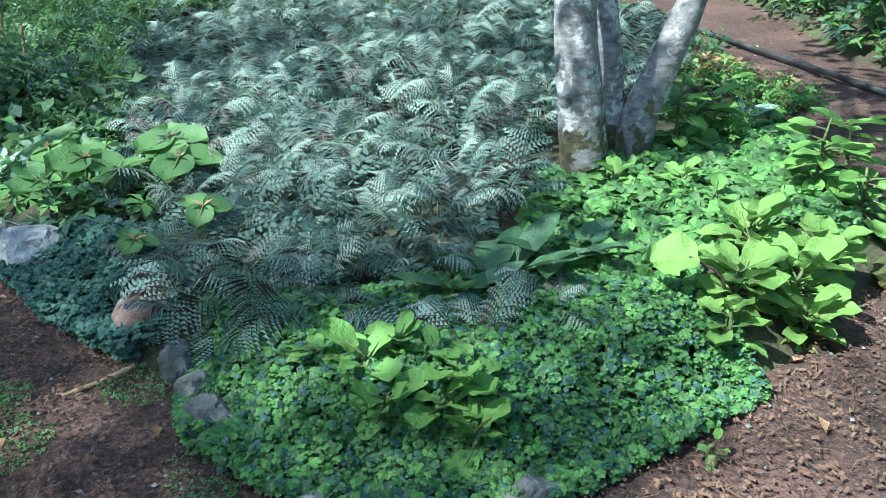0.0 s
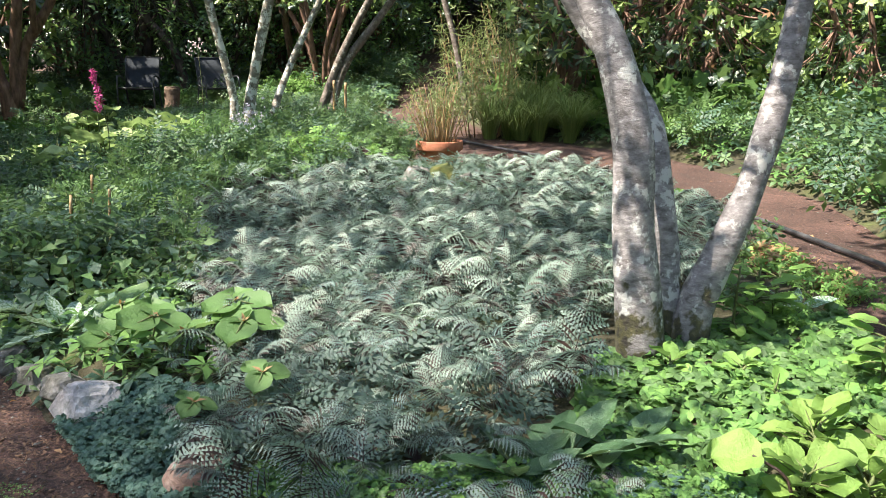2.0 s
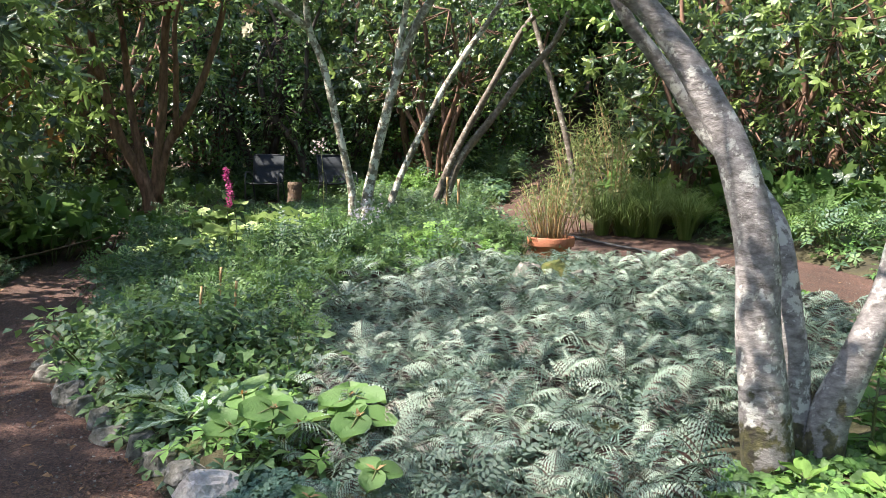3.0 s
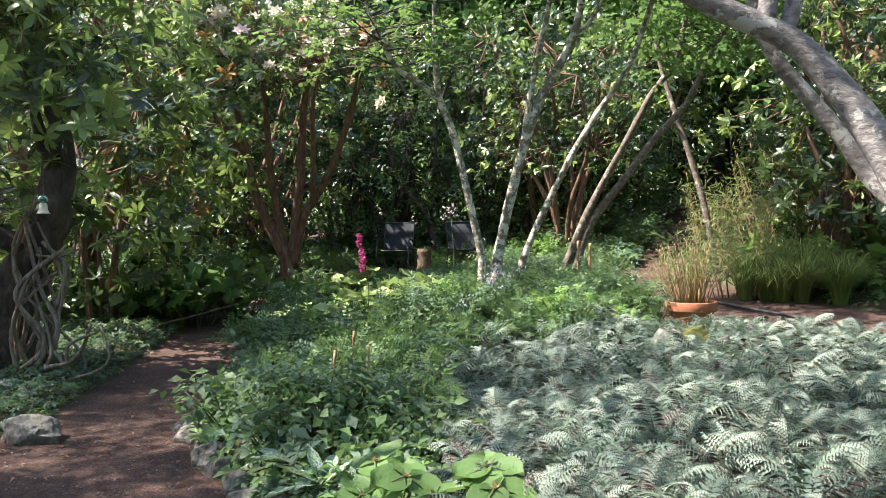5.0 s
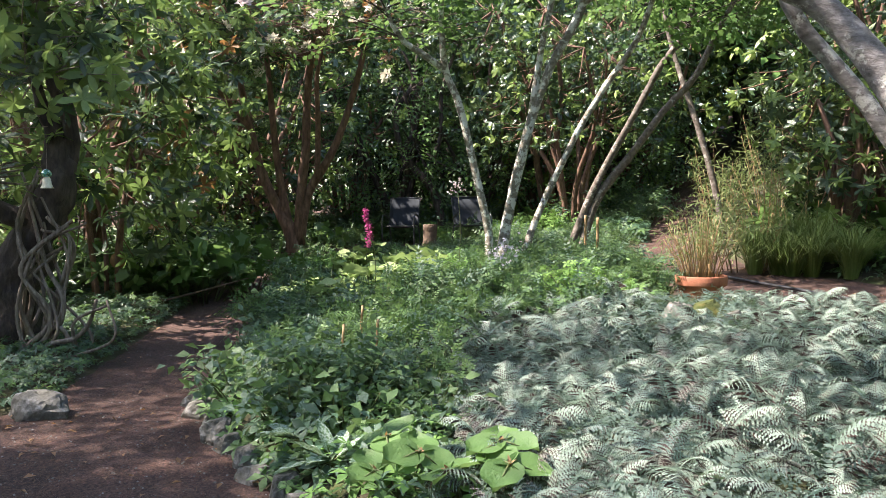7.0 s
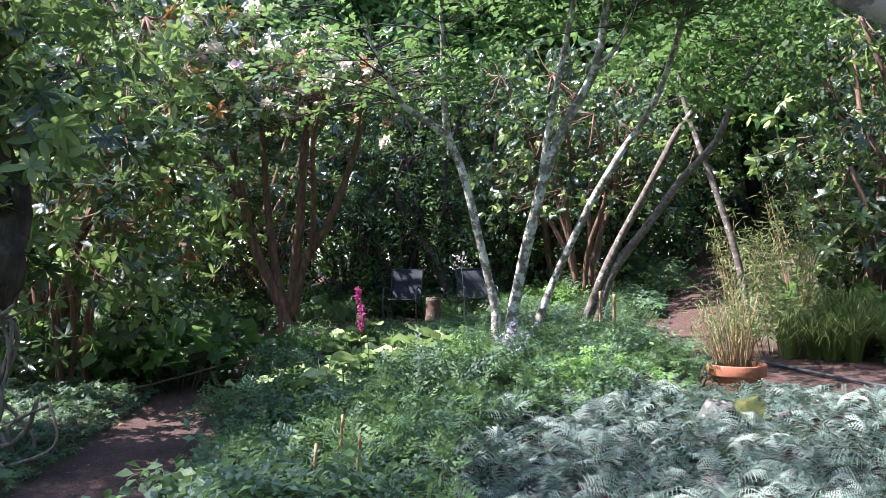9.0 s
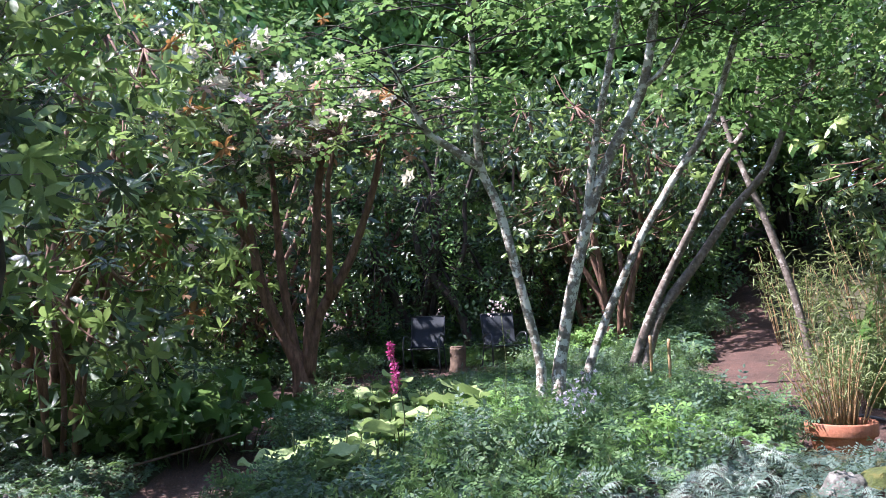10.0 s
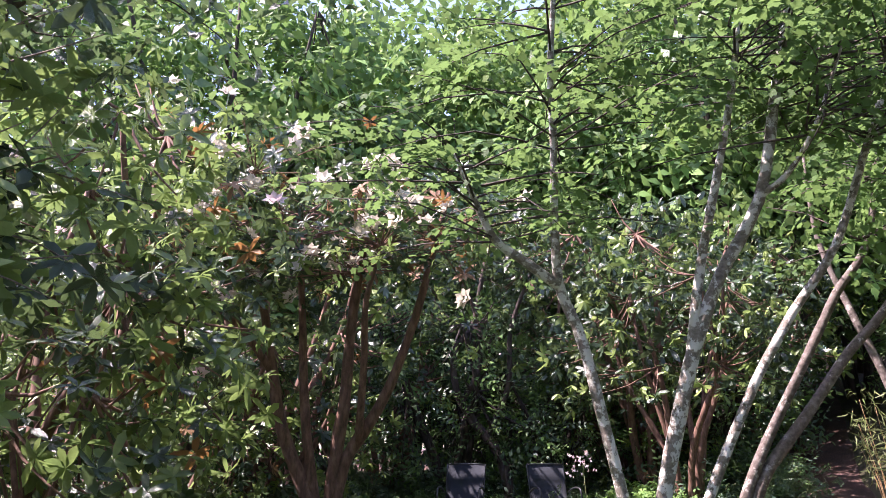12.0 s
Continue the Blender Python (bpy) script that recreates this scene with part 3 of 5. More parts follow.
leaning = tree("leaning_tree", "slanting twin-stemmed tree with patchy grey bark", [
    ([(-2.55, 10.6, 0.25), (-2.4, 10.67, 0.7), (-2.16, 10.73, 1.29), (-1.66, 10.83, 2.23), (-1.38, 10.88, 2.76), (-1.1, 10.95, 3.17), (-0.96, 10.95, 3.7), (-0.8, 10.93, 4.8)], [0.06, 0.052, 0.047, 0.043, 0.04, 0.035, 0.03, 0.02]),
    ([(-2.38, 10.6, 0.25), (-2.32, 10.7, 0.6), (-2.14, 10.76, 1.11), (-1.75, 10.86, 1.64), (-1.33, 10.97, 2.22), (-0.97, 11.07, 2.63), (-0.72, 11.12, 3.16), (-0.4, 11.17, 3.86), (-0.2, 11.1, 5.0)], [0.07, 0.062, 0.055, 0.05, 0.045, 0.04, 0.035, 0.03, 0.02]),
    ([(-0.6, 11.9, 0.3), (-0.75, 11.9, 1.2), (-1.0, 11.95, 2.1), (-1.2, 12, 2.7), (-1.45, 12.1, 3.6), (-1.5, 12.1, 4.6)], [0.05, 0.045, 0.042, 0.036, 0.03, 0.012]),
], M_BARK_BROWN)
tips = twigs(leaning, [(1.6, 0.3, 3.6), (2.1, 0.5, 3.6), (2.3, 0.5, 4.5), (1.75, 0.3, 4.4), (1.4, 0.3, 3.0)], M_BARK_DARK, 70, (1, 1, 0.5), 1.3)
crown(leaning, tips, MAPLE_SPRAY, [L_MAPLE], 3, (0.18, 0.18, 0.12), (0.8, 1.3))

# the flowering rhododendron by the seats
rh = tree("rhododendron_tree", "old rhododendron with several red-brown stems and pale flowers", [
    ([(-6.16, 9.75, 0.15), (-6.2, 9.72, 0.6), (-6.4, 9.66, 1.02), (-6.63, 9.59, 1.58), (-6.78, 9.56, 2.29), (-6.93, 9.53, 3.0), (-7.05, 9.51, 3.72), (-7.13, 9.51, 4.4)], [0.15, 0.11, 0.075, 0.065, 0.052, 0.042, 0.035, 0.025]),
    ([(-6.2, 9.72, 0.5), (-6.33, 9.7, 1.18), (-6.43, 9.69, 1.89), (-6.49, 9.69, 2.61), (-6.57, 9.7, 3.4), (-6.65, 9.7, 4.27)], [0.07, 0.055, 0.048, 0.04, 0.035, 0.02]),
    ([(-6.12, 9.75, 0.5), (-6.04, 9.71, 1.18), (-5.93, 9.67, 1.8), (-5.85, 9.63, 2.56), (-5.73, 9.6, 3.31), (-5.65, 9.56, 4.04)], [0.085, 0.07, 0.06, 0.05, 0.04, 0.02]),
    ([(-6.12, 9.75, 0.5), (-5.96, 9.76, 1.18), (-5.63, 9.83, 1.72), (-5.41, 9.85, 2.18), (-5.2, 9.87, 2.78), (-5.05, 9.86, 3.3), (-4.88, 9.86, 3.89)], [0.08, 0.065, 0.055, 0.045, 0.04, 0.035, 0.02]),
    ([(-6.75, 9.56, 2.1), (-7.0, 9.23, 2.58), (-7.27, 8.88, 2.7), (-7.46, 8.56, 2.89)], [0.045, 0.035, 0.03, 0.02]),
    ([(-5.8, 9.75, 1.4), (-5.62, 9.5, 2.2), (-5.5, 9.3, 2.7), (-5.3, 9.2, 3.2)], [0.04, 0.035, 0.03, 0.02]),
], M_BARK_RED)
o = np.array((-6.16, 9.75, 0.15))
st_ = [np.array(p) - o for p in ((-7.05, 9.5, 3.7), (-7.1, 9.5, 4.3), (-6.6, 9.7, 3.8), (-5.7, 9.6, 3.6), (-5.0, 9.86, 3.5), (-7.4, 8.6, 2.9), (-5.3, 9.2, 3.2), (-6.5, 9.6, 3.1), (-5.6, 9.3, 3.0), (-4.9, 9.5, 3.3), (-6.2, 9.0, 3.3), (-7.6, 8.8, 3.4))]
tips = twigs(rh, st_, M_BARK_RED, 260, (1, 1, 0.55), 1.25)
crown(rh, tips, W3, [L_RHODO, L_RHODO_LT, L_BROWN], 1, (0.16, 0.16, 0.12), (0.8, 1.2), kinds=[0.66, 0.27, 0.07])
FLOWER = joined([(turn_z(turn_x(leaf5(0.06, 0.05, 0.1)[0], radians(a)), b) + np.array([math.sin(b) * -0.02, math.cos(b) * 0.02, 0.01]), leaf5(1, 1)[1]) for a, b in [(20, 0), (20, 1.05), (20, 2.1), (20, 3.14), (20, 4.2), (20, 5.24), (60, 0.5), (60, 1.8), (60, 3.0), (60, 4.3), (60, 5.5)]])[:2]
front = np.array([t for t in tips if t[1] < 0.05])
TRUSS = mesh_from("flower_truss", FLOWER[0] * 1.4, FLOWER[1], [L_PETAL])
for k in range(75):
    p = front[rnd.randrange(len(front))] + np.array([rnd.gauss(0.2, 0.1), rnd.gauss(-0.4, 0.15), rnd.gauss(-0.05, 0.12)])
    part("flower_truss", TRUSS, rh, "pale cream flower truss", Matrix.Translation(p) @ pose(0, 0, 0, rnd.uniform(0, 60), rnd.uniform(-40, 40), rnd.uniform(0, 360)))


# ---- shrubs ----
def shrub(name, label, h, r, stems, leaf, mats, kinds, n_tip, per, scale, bark_, low=0.25, flowers=0, category="shrub", twig=3, clump=0.13, thick=1.0):
    """A shrub: bare crooked stems below, twigs and leaf rosettes above."""
    root = thing(name, label, category)
    ends = []
    for k in range(stems):
        a = 2 * math.pi * k / stems + rnd.uniform(-0.4, 0.4)
        q = rnd.uniform(0.35, 0.8) * r
        P = [(0.12 * math.cos(a), 0.12 * math.sin(a), -0.1), (q * 0.3 * math.cos(a), q * 0.3 * math.sin(a), h * 0.25), (q * 0.7 * math.cos(a + 0.3), q * 0.7 * math.sin(a + 0.3), h * 0.55), (q * math.cos(a), q * math.sin(a), h * 0.85)]
        part("stem", stem_mesh("stem", P, [0.07 * thick, 0.055 * thick, 0.04 * thick, 0.02 * thick], bark_, 12, 7, 0.2), root)
        ends += P[2:]
    tp = []
    for k in range(n_tip):
        a, u = rnd.uniform(0, 6.283), rnd.uniform(low, 1.0)
        rr = r * math.sqrt(max(0.05, 1 - abs((u - 0.55) / 0.55) ** 2.2)) * rnd.uniform(0.55, 1.08)
        tp.append((rr * math.cos(a), rr * math.sin(a), h * u + 0.1 * noise.noise(Vector((a * 2, u * 4, h)))))
    pcs = []
    for t in tp[::twig]:
        e = min(ends, key=lambda e: sum((e[i] - t[i]) ** 2 for i in range(3)))
        pcs.append(tube([e, ((e[0] + t[0]) / 2, (e[1] + t[1]) / 2, (e[2] + t[2]) / 2 - 0.08), t], [0.016, 0.011, 0.005], 4, 4))
    V, F, _ = joined(pcs)
    part("twig_mass", mesh_from("twig_mass", V, F, [bark_]), root, kind="stuff")
    crown(root, np.array(tp), leaf, mats, per, (clump, clump, clump * 0.75), scale, "foliage", 0.5, kinds)
    for k in range(flowers):
        p = Vector(tp[rnd.randrange(len(tp))]) * 1.02
        part("flower_truss", mesh_from("flower_truss", FLOWER[0] * 1.5, FLOWER[1], [L_PINKPETAL]), root, "pale pink flower truss", Matrix.Translation(p) @ pose(0, 0, 0, rnd.uniform(-40, 40), rnd.uniform(-40, 40), 0))
    return root


SPRIG = joined([(turn_z(turn_x(leaf4(0.09, 0.045, 0.15)[0], radians(rnd.uniform(-20, 20))), a) + np.array([0, 0.1 * k, 0]), leaf4(1, 1)[1]) for k in range(4) for a in (1.0, -1.0)] + [(leaf4(0.09, 0.045)[0] + np.array([0, 0.38, 0]), leaf4(1, 1)[1])])[:2]

far_a = shrub("rhododendron", "tall rhododendron with dark leathery leaves and bare stems", 4.2, 1.9, 7, W2, [L_RHODO, L_RHODO_LT], [0.7, 0.3], 260, 2, (0.9, 1.4), M_BARK_RED, 0.42)
far_b = shrub("rhododendron", "bushy rhododendron leafy to the ground", 2.6, 1.5, 6, W1, [L_RHODO, L_RHODO_LT, L_BROWN], [0.6, 0.39, 0.01], 300, 2, (0.9, 1.4), M_BARK_RED, 0.1)
# leaf colours are lightened here in place of light reaching the back
far_c = shrub("woodland_shrub", "leafy green woodland shrub in half shade", 3.2, 1.6, 8, SPRIG, [L_MID, L_COVER, L_DARKGREEN], [0.45, 0.3, 0.25], 330, 2, (0.8, 1.4), M_BARK_DARK, 0.15)
# two unseen trees, added so that their crowns dapple the path and ferns
far_e = shrub("canopy_tree", "added out-of-view tree whose high clumped canopy casts dappled shade", 9.5, 3.0, 2, SPRIG, [L_MAPLE, L_MID], [0.6, 0.4], 76, 22, (1.0, 1.7), M_BARK_DARK, 0.66, category="tree", twig=6, clump=0.3)
far_f = shrub("thin_canopy_tree", "added out-of-view slender tree whose thin high canopy casts light dapples", 9.0, 2.8, 2, SPRIG, [L_MAPLE, L_MID], [0.6, 0.4], 52, 11, (0.9, 1.5), M_BARK_DARK, 0.66, category="tree", twig=3, clump=0.24)
# the share of lighter leaves paints sunlight into the far crowns
far_d = shrub("tall_woodland_tree", "tall leafy woodland tree with open crown", 8.0, 2.6, 6, SPRIG, [L_COVER, L_LIME, L_MID], [0.4, 0.22, 0.38], 480, 2, (1.6, 2.8), M_BARK_DARK, 0.2, category="tree", twig=8)


def place(ob, x, y, spin=0.0, sc=1.0, first=None):
    z = bed_z(x, y) - 0.02
    m = pose(x, y, z, 0, 0, spin)
    if first is None:
        new_ob = copy_thing(ob, m)
    else:
        new_ob = ob
        ob.matrix_basis = m
    new_ob.scale = (sc, sc, sc)
    return new_ob


spots_a = [(-4.0, 15.8), (-3.3, 14.4), (-5.2, 17.2), (1.5, 13.4), (2.3, 15.6), (-2.9, 18.2), (-8.6, 15.6), (-8.8, 12.0), (3.8, 12.8), (-3.0, 19.5), (2.8, 18.5), (5.6, 10.6)]
spots_b = [(-9.0, 10.6), (-8.6, 12.4), (2.3, 11.4), (1.4, 11.0), (4.2, 9.6), (-11.5, 9.2), (3.4, 14.2), (-4.4, 16.4), (-10.6, 6.0), (6.0, 7.2)]
spots_c = [(-7.2, 15.4), (-5.6, 15.9), (-6.3, 18.4), (-3.6, 16.9), (5.0, 13.6), (-12.2, 11.6), (-8.2, 18.8), (-12.5, 7.5), (6.8, 11.5), (1.0, 20.5), (-4.8, 18.0), (-3.2, 17.4), (-3.4, 20.0), (2.6, 17.2), (3.2, 16.4)]
spots_d = [(-8.5, 23), (-4.5, 25), (-0.5, 24), (3.5, 24), (-13, 19), (-16, 13), (7.5, 18), (9, 12), (-11, 27), (0, 31), (-6, 31), (6, 29), (10, 3), (12, 8), (-18, 22), (5.5, -6.0), (-8.0, -8.5), (-2.2, 21.5), (2.0, 21), (5.5, 16), (-13.5, 15), (8, 8), (-12, 23), (-7.5, 26), (-15, 18), (-3, 28), (-10, 29), (2, 27), (-5.5, 22.5), (-7.2, 21.8), (-12.3, 19.5), (-9.8, 21)]
# the added out-of-view shade trees stand towards the sun
spots_e = [(-8.7, 0.6), (-7.7, -1.3), (-6.2, -4.6)]
spots_f = [(-5.2, 1.1), (-5.9, -1.9)]
for src, spots, sc in ((far_a, spots_a, (0.85, 1.2)), (far_b, spots_b, (0.8, 1.15)), (far_c, spots_c, (0.8, 1.2)), (far_d, spots_d, (1.1, 1.75)), (far_e, spots_e, (0.82, 0.95)), (far_f, spots_f, (0.9, 0.95))):
    for k, (x, y) in enumerate(spots):
        place(src, x, y, rnd.uniform(0, 360), rnd.uniform(*sc), True if k == 0 else None)

# the big rhododendron over the left path: pale young leaf rosettes
left_rh = shrub("rhododendron", "spreading rhododendron with pale glossy leaf rosettes and fading flowers", 4.2, 2.0, 7, W3, [L_RHODO_LT, L_RHODO, L_BROWN], [0.66, 0.295, 0.045], 420, 2, (1.1, 1.6), M_BARK_RED, 0.2, 26)
left_rh.matrix_basis = pose(-7.6, 7.4, bed_z(-7.6, 7.4), 0, 0, 20)
near_rh = shrub("rhododendron", "rhododendron with long dark glossy leaves beside the path", 2.7, 1.15, 5, W3, [L_RHODO, L_RHODO_LT, L_BROWN], [0.58, 0.4, 0.02], 200, 2, (1.0, 1.45), M_BARK_RED, 0.14, thick=0.4)
near_rh.matrix_basis = pose(-6.15, 6.3, bed_z(-6.15, 6.3), 0, 0, 80)
bush_rh = shrub("rhododendron", "low rhododendron with whorls of broad leathery leaves above grasses", 2.1, 0.7, 5, W3, [L_RHODO, L_RHODO_LT], [0.55, 0.45], 90, 1, (1.1, 1.5), M_BARK_RED, 0.25)
bush_rh.matrix_basis = pose(0.75, 10.6, bed_z(0.75, 10.6), 0, 0, 140)
dark_rh = tree("dark_rhododendron", "leaning dark-stemmed rhododendron behind the chairs", [
    ([(-6.0, 14.9, 0.3), (-6.2, 14.85, 1.2), (-6.61, 14.71, 1.77), (-6.86, 14.63, 2.25), (-6.9, 14.65, 2.89), (-6.63, 14.77, 3.32), (-6.49, 14.87, 4.17), (-6.35, 14.96, 5.02)], [0.1, 0.08, 0.07, 0.06, 0.05, 0.045, 0.04, 0.02]),
    ([(-6.79, 14.65, 2.04), (-6.52, 14.79, 2.68), (-6.63, 14.79, 3.64), (-7.03, 14.66, 4.38)], [0.05, 0.045, 0.04, 0.02]),
    ([(-6.4, 14.8, 1.5), (-6.0, 14.7, 2.3), (-5.9, 14.6, 3.2), (-5.5, 14.6, 4.2)], [0.05, 0.045, 0.04, 0.02])], M_BARK_DARK)
tips = twigs(dark_rh, [(-0.4, 0, 3.8), (-1, -0.2, 4.0), (0.4, -0.3, 3.8), (-0.6, 0, 3.0)], M_BARK_DARK, 50, (1, 1, 0.5), 1.2)
crown(dark_rh, tips, W2, [L_RHODO], 2, (0.2, 0.2, 0.15), (0.8, 1.2))

# ---- distant woods all round ----
n = 36000
a = rng.uniform(0, 6.283, n)
rr = rng.uniform(27, 44, n)
P = np.stack([-3 + rr * np.sin(a), 8 + rr * np.cos(a), np.zeros(n)], 1)
top = 9 + 5 * np.sin(a * 7) * np.cos(a * 3 + 1) + 0.25 * (rr - 27)
P[:, 2] = 0.5 + top * rng.uniform(0, 1, n) ** 0.8
CL = joined([(turn_z(turn_x(leaf4(0.4, 0.22)[0], radians(20 * k)), k * 2.0), leaf4(1, 1)[1]) for k in range(3)])[:2]
V, F = scatter(CL[0], CL[1], frames_of(P, rng.normal(0, 1, (n, 3)), rng.uniform(0, 6.28, n), rng.uniform(0.9, 2.0, n)))
# sunlit and shaded foliage is put in as two leaf colours
thing("far_woods", "dense distant woodland foliage in shade and light", "woods", mesh_from("far_woods", V, F, [L_MID, L_COVER], np.repeat(rng.choice(2, n, p=[0.6, 0.4]), len(CL[1]))), kind="stuff")


# ---- ferns ----
def frond(L, pairs, width, seed, droop=0.35, rise=0.9):
    """An upright, arching frond of toothed drooping pinnae along a dark rachis, rooted at the origin and leaning to +y."""
    r = random.Random(seed)
    pts = []
    for k in range(9):
        u = k / 8
        pts.append(np.array([0.03 * L * math.sin(3 * u + seed), L * (0.1 * u + 0.4 * u ** 2.2), L * (rise * (u - 0.1 * u * u) - droop * u ** 3 * 0.5)]))
    pts = np.array(pts)
    V, F, idx = [], [], []

    def add(vs, fs, k):
        b = len(V)
        V.extend(vs)
        F.extend([tuple(i + b for i in f) for f in fs])
        idx.extend([k] * len(fs))
    C, _ = smooth_path(pts, np.ones(9), 24)
    for i in range(24):
        w = 0.0045 * (1 - i / 26)
        a, b = C[i], C[i + 1]
        add([a + (-w, 0, 0), a + (w, 0, 0), b + (0, 0, 0.002)], [(0, 1, 2)], 1)
    for i in range(pairs):
        u = 0.3 + 0.69 * i / (pairs - 1)
        k = u * 24
        j = min(int(k), 23)
        p = C[j] + (C[min(j + 1, 24)] - C[j]) * (k - j)
        t = C[min(j + 1, 24)] - C[j]
        t = t / np.linalg.norm(t)
        ln = width * (math.sin(math.pi * min(1, (u - 0.1) / 0.9) ** 0.8) ** 0.75 * 0.95 + 0.06) * r.uniform(0.88, 1.08)
        for sgn in (-1, 1):
            d = np.array([sgn * 0.9, 0, 0]) + t * (0.7 + 0.35 * u)
            d /= np.linalg.norm(d)
            side = np.cross(d, np.cross(t, d))
            side = side / np.linalg.norm(side) * 0.75 + np.cross(d, side / np.linalg.norm(side)) * sgn * r.uniform(0.2, 0.9)
            side /= np.linalg.norm(side)
            seg = 7
            dr = r.uniform(0.2, 0.75)
            ms = [p + d * ln * q / seg - np.array([0, 0, dr * ln * (q / seg) ** 2]) for q in range(seg + 1)]
            up_ = np.cross(side, d) * 0.008 * ln
            # midrib of the pinna, then pinnules to either side, shorter towards the tip
            lift = np.cross(side, d) * 0.0012
            lift = lift if lift[2] > 0 else -lift
            add([ms[0] - side * 0.0007 + lift, ms[0] + side * 0.0007 + lift, ms[3] + side * 0.0004 + lift, ms[seg - 1] + lift], [(0, 1, 2), (0, 2, 3)], 1)
            for q in range(seg):
                f = q / seg
                pl_ = ln * (0.125 * (1 - f) ** 0.55 * (0.65 if q == 0 else 1.0) + 0.018) * r.uniform(0.85, 1.1)
                for e in (-1, 1):
                    b0, b1 = ms[q] + d * 0.002, ms[q + 1] - d * 0.002
                    tip_ = (b0 + b1) / 2 + side * e * pl_ + d * pl_ * 0.55 - up_ * r.uniform(0.5, 3.0)
                    add([b0, b1, tip_], [(0, 1, 2)] if e > 0 else [(0, 2, 1)], 0)
    return np.array(V), np.array(F), np.array(idx)


FRONDS = []
for k in range(6):
    V, F, I = frond([0.44, 0.5, 0.38, 0.46, 0.42, 0.34][k], [13, 14, 12, 13, 13, 12][k], [0.125, 0.135, 0.11, 0.135, 0.12, 0.105][k], k + 1, [0.35, 0.5, 0.3, 0.6, 0.4, 0.2][k])
    pale = (L_SILVER, L_SILVER, L_SILVER_MID, L_SILVER, L_SILVER_MID, L_FERN_PURPLE)[k]
    FRONDS.append(mesh_from("frond", V, F, [pale, M_DARKSTEM], I))
V, F = tube([(0, 0, -0.05), (0.005, 0, 0.0), (0, 0.004, 0.03)], [0.02, 0.025, 0.012], 3, 6)
FERN_ROOT = mesh_from("fern_rootstock", V, F, [M_DARKSTEM])


def silver_fern(x, y, n, sc, lean=(-38, 12)):
    root = thing("silver_fern", "silvery grey-green painted fern with dark stalks", "fern", FERN_ROOT, pose(x, y, bed_z(x, y), 0, 0, rnd.uniform(0, 360)), "silver ferns in the bed")
    for k in range(n):
        s = sc * rnd.uniform(0.6, 1.2)
        part("frond", FRONDS[rnd.choice((0, 1, 2, 3, 4, 0, 1, 3, 5))], root, "", pose(0, 0, 0, rnd.uniform(*lean), rnd.uniform(-22, 22), 360 * k / n + rnd.uniform(-40, 40)) @ Matrix.Diagonal((s, s, s, 1)))
    return root


FERN_BED = [(-0.75, 1.95), (-0.3, 1.95), (0.0, 2.15), (0.2, 2.5), (0.25, 3.0), (0.75, 3.7), (1.2, 4.3), (1.35, 5.4), (0.75, 6.6), (-0.1, 7.2), (-1.2, 6.9), (-1.9, 5.6), (-1.95, 4.6), (-1.55, 3.7), (-1.1, 3.0), (-0.85, 2.5)]
placed = []
tries = 0
while len(placed) < 298 and tries < 9000:
    tries += 1
    x, y = rnd.uniform(-2, 1.4), rnd.uniform(1.9, 7.2)
    if not inside(FERN_BED, x, y) or any((x - a) ** 2 + (y - b) ** 2 < 0.125 ** 2 for a, b in placed) or (x + 0.55) ** 2 + (y - 6.25) ** 2 < 0.25 or (x + 0.62) ** 2 + (y - 7.0) ** 2 < 0.2 or (x - 0.58) ** 2 + (y - 2.97) ** 2 < 0.12:
        continue
    placed.append((x, y))
    silver_fern(x, y, rnd.randrange(8, 12), rnd.choice((0.45, 0.52, 0.6, 0.68, 0.8)) * (0.9 if y < 2.4 else 1.0))
for x, y, s in ((0.06, 1.74, 0.6), (0.24, 1.9, 0.42), (-0.62, 1.92, 0.8), (-0.3, 1.88, 0.75), (-0.5, 2.0, 0.85), (-0.95, 2.55, 0.5), (-1.05, 7.2, 0.65), (-0.25, 7.0, 0.6), (-1.3, 7.0, 0.75)):
    silver_fern(x, y, 7, s, (-62, -20))


# ---- broad-leaved plants ----
def blade(L, W, droop, wave, seed, peak=0.5, point=1.0, nl=7, nw=5):
    """A broad leaf with a channelled midrib, wavy edge and drooping end, along +y; a stalk joins it to the origin."""
    r = random.Random(seed)
    V = []
    for i in range(nl):
        u = i / (nl - 1)
        w = W * (math.sin(math.pi * min(1, max(0, (u * 0.97 + 0.03)) ** (math.log(0.5) / math.log(peak)))) ** (0.65 * point) + 0.03)
        for j in range(nw):
            v = j / (nw - 1) * 2 - 1
            edge = wave * W * math.sin(9 * u + seed + 3 * v) * abs(v)
            V.append((v * w / 2, L * u * (1 - 0.12 * droop * u), 0.16 * W * abs(v) + edge - droop * L * u * u * 0.6 + 0.012 * L * math.sin(20 * u + seed)))
    F = [(i * nw + j, i * nw + j + 1, (i + 1) * nw + j + 1, (i + 1) * nw + j) for i in range(nl - 1) for j in range(nw - 1)]
    return np.array(V), np.array(F)


def leaf_set(material, L, W, droop, wave, peak=0.5, point=1.0, stalk=0.0):
    out = []
    for k in range(3):
        V, F = blade(L, W, droop * (0.7 + 0.3 * k), wave, k * 2.1 + 1, peak, point)
        V = V + np.array([0, stalk, 0])
        sV, sF = tube([(0, 0, 0), (0, stalk * 0.5, 0.01), (0, stalk + L * 0.5, -droop * L * 0.15 - 0.002)], [0.005, 0.004, 0.002], 3, 4)
        v, f, i = joined([(V, F), (sV, sF)])
        out.append(mesh_from("leaf", v, f, [material, M_STEM], i))
    return out


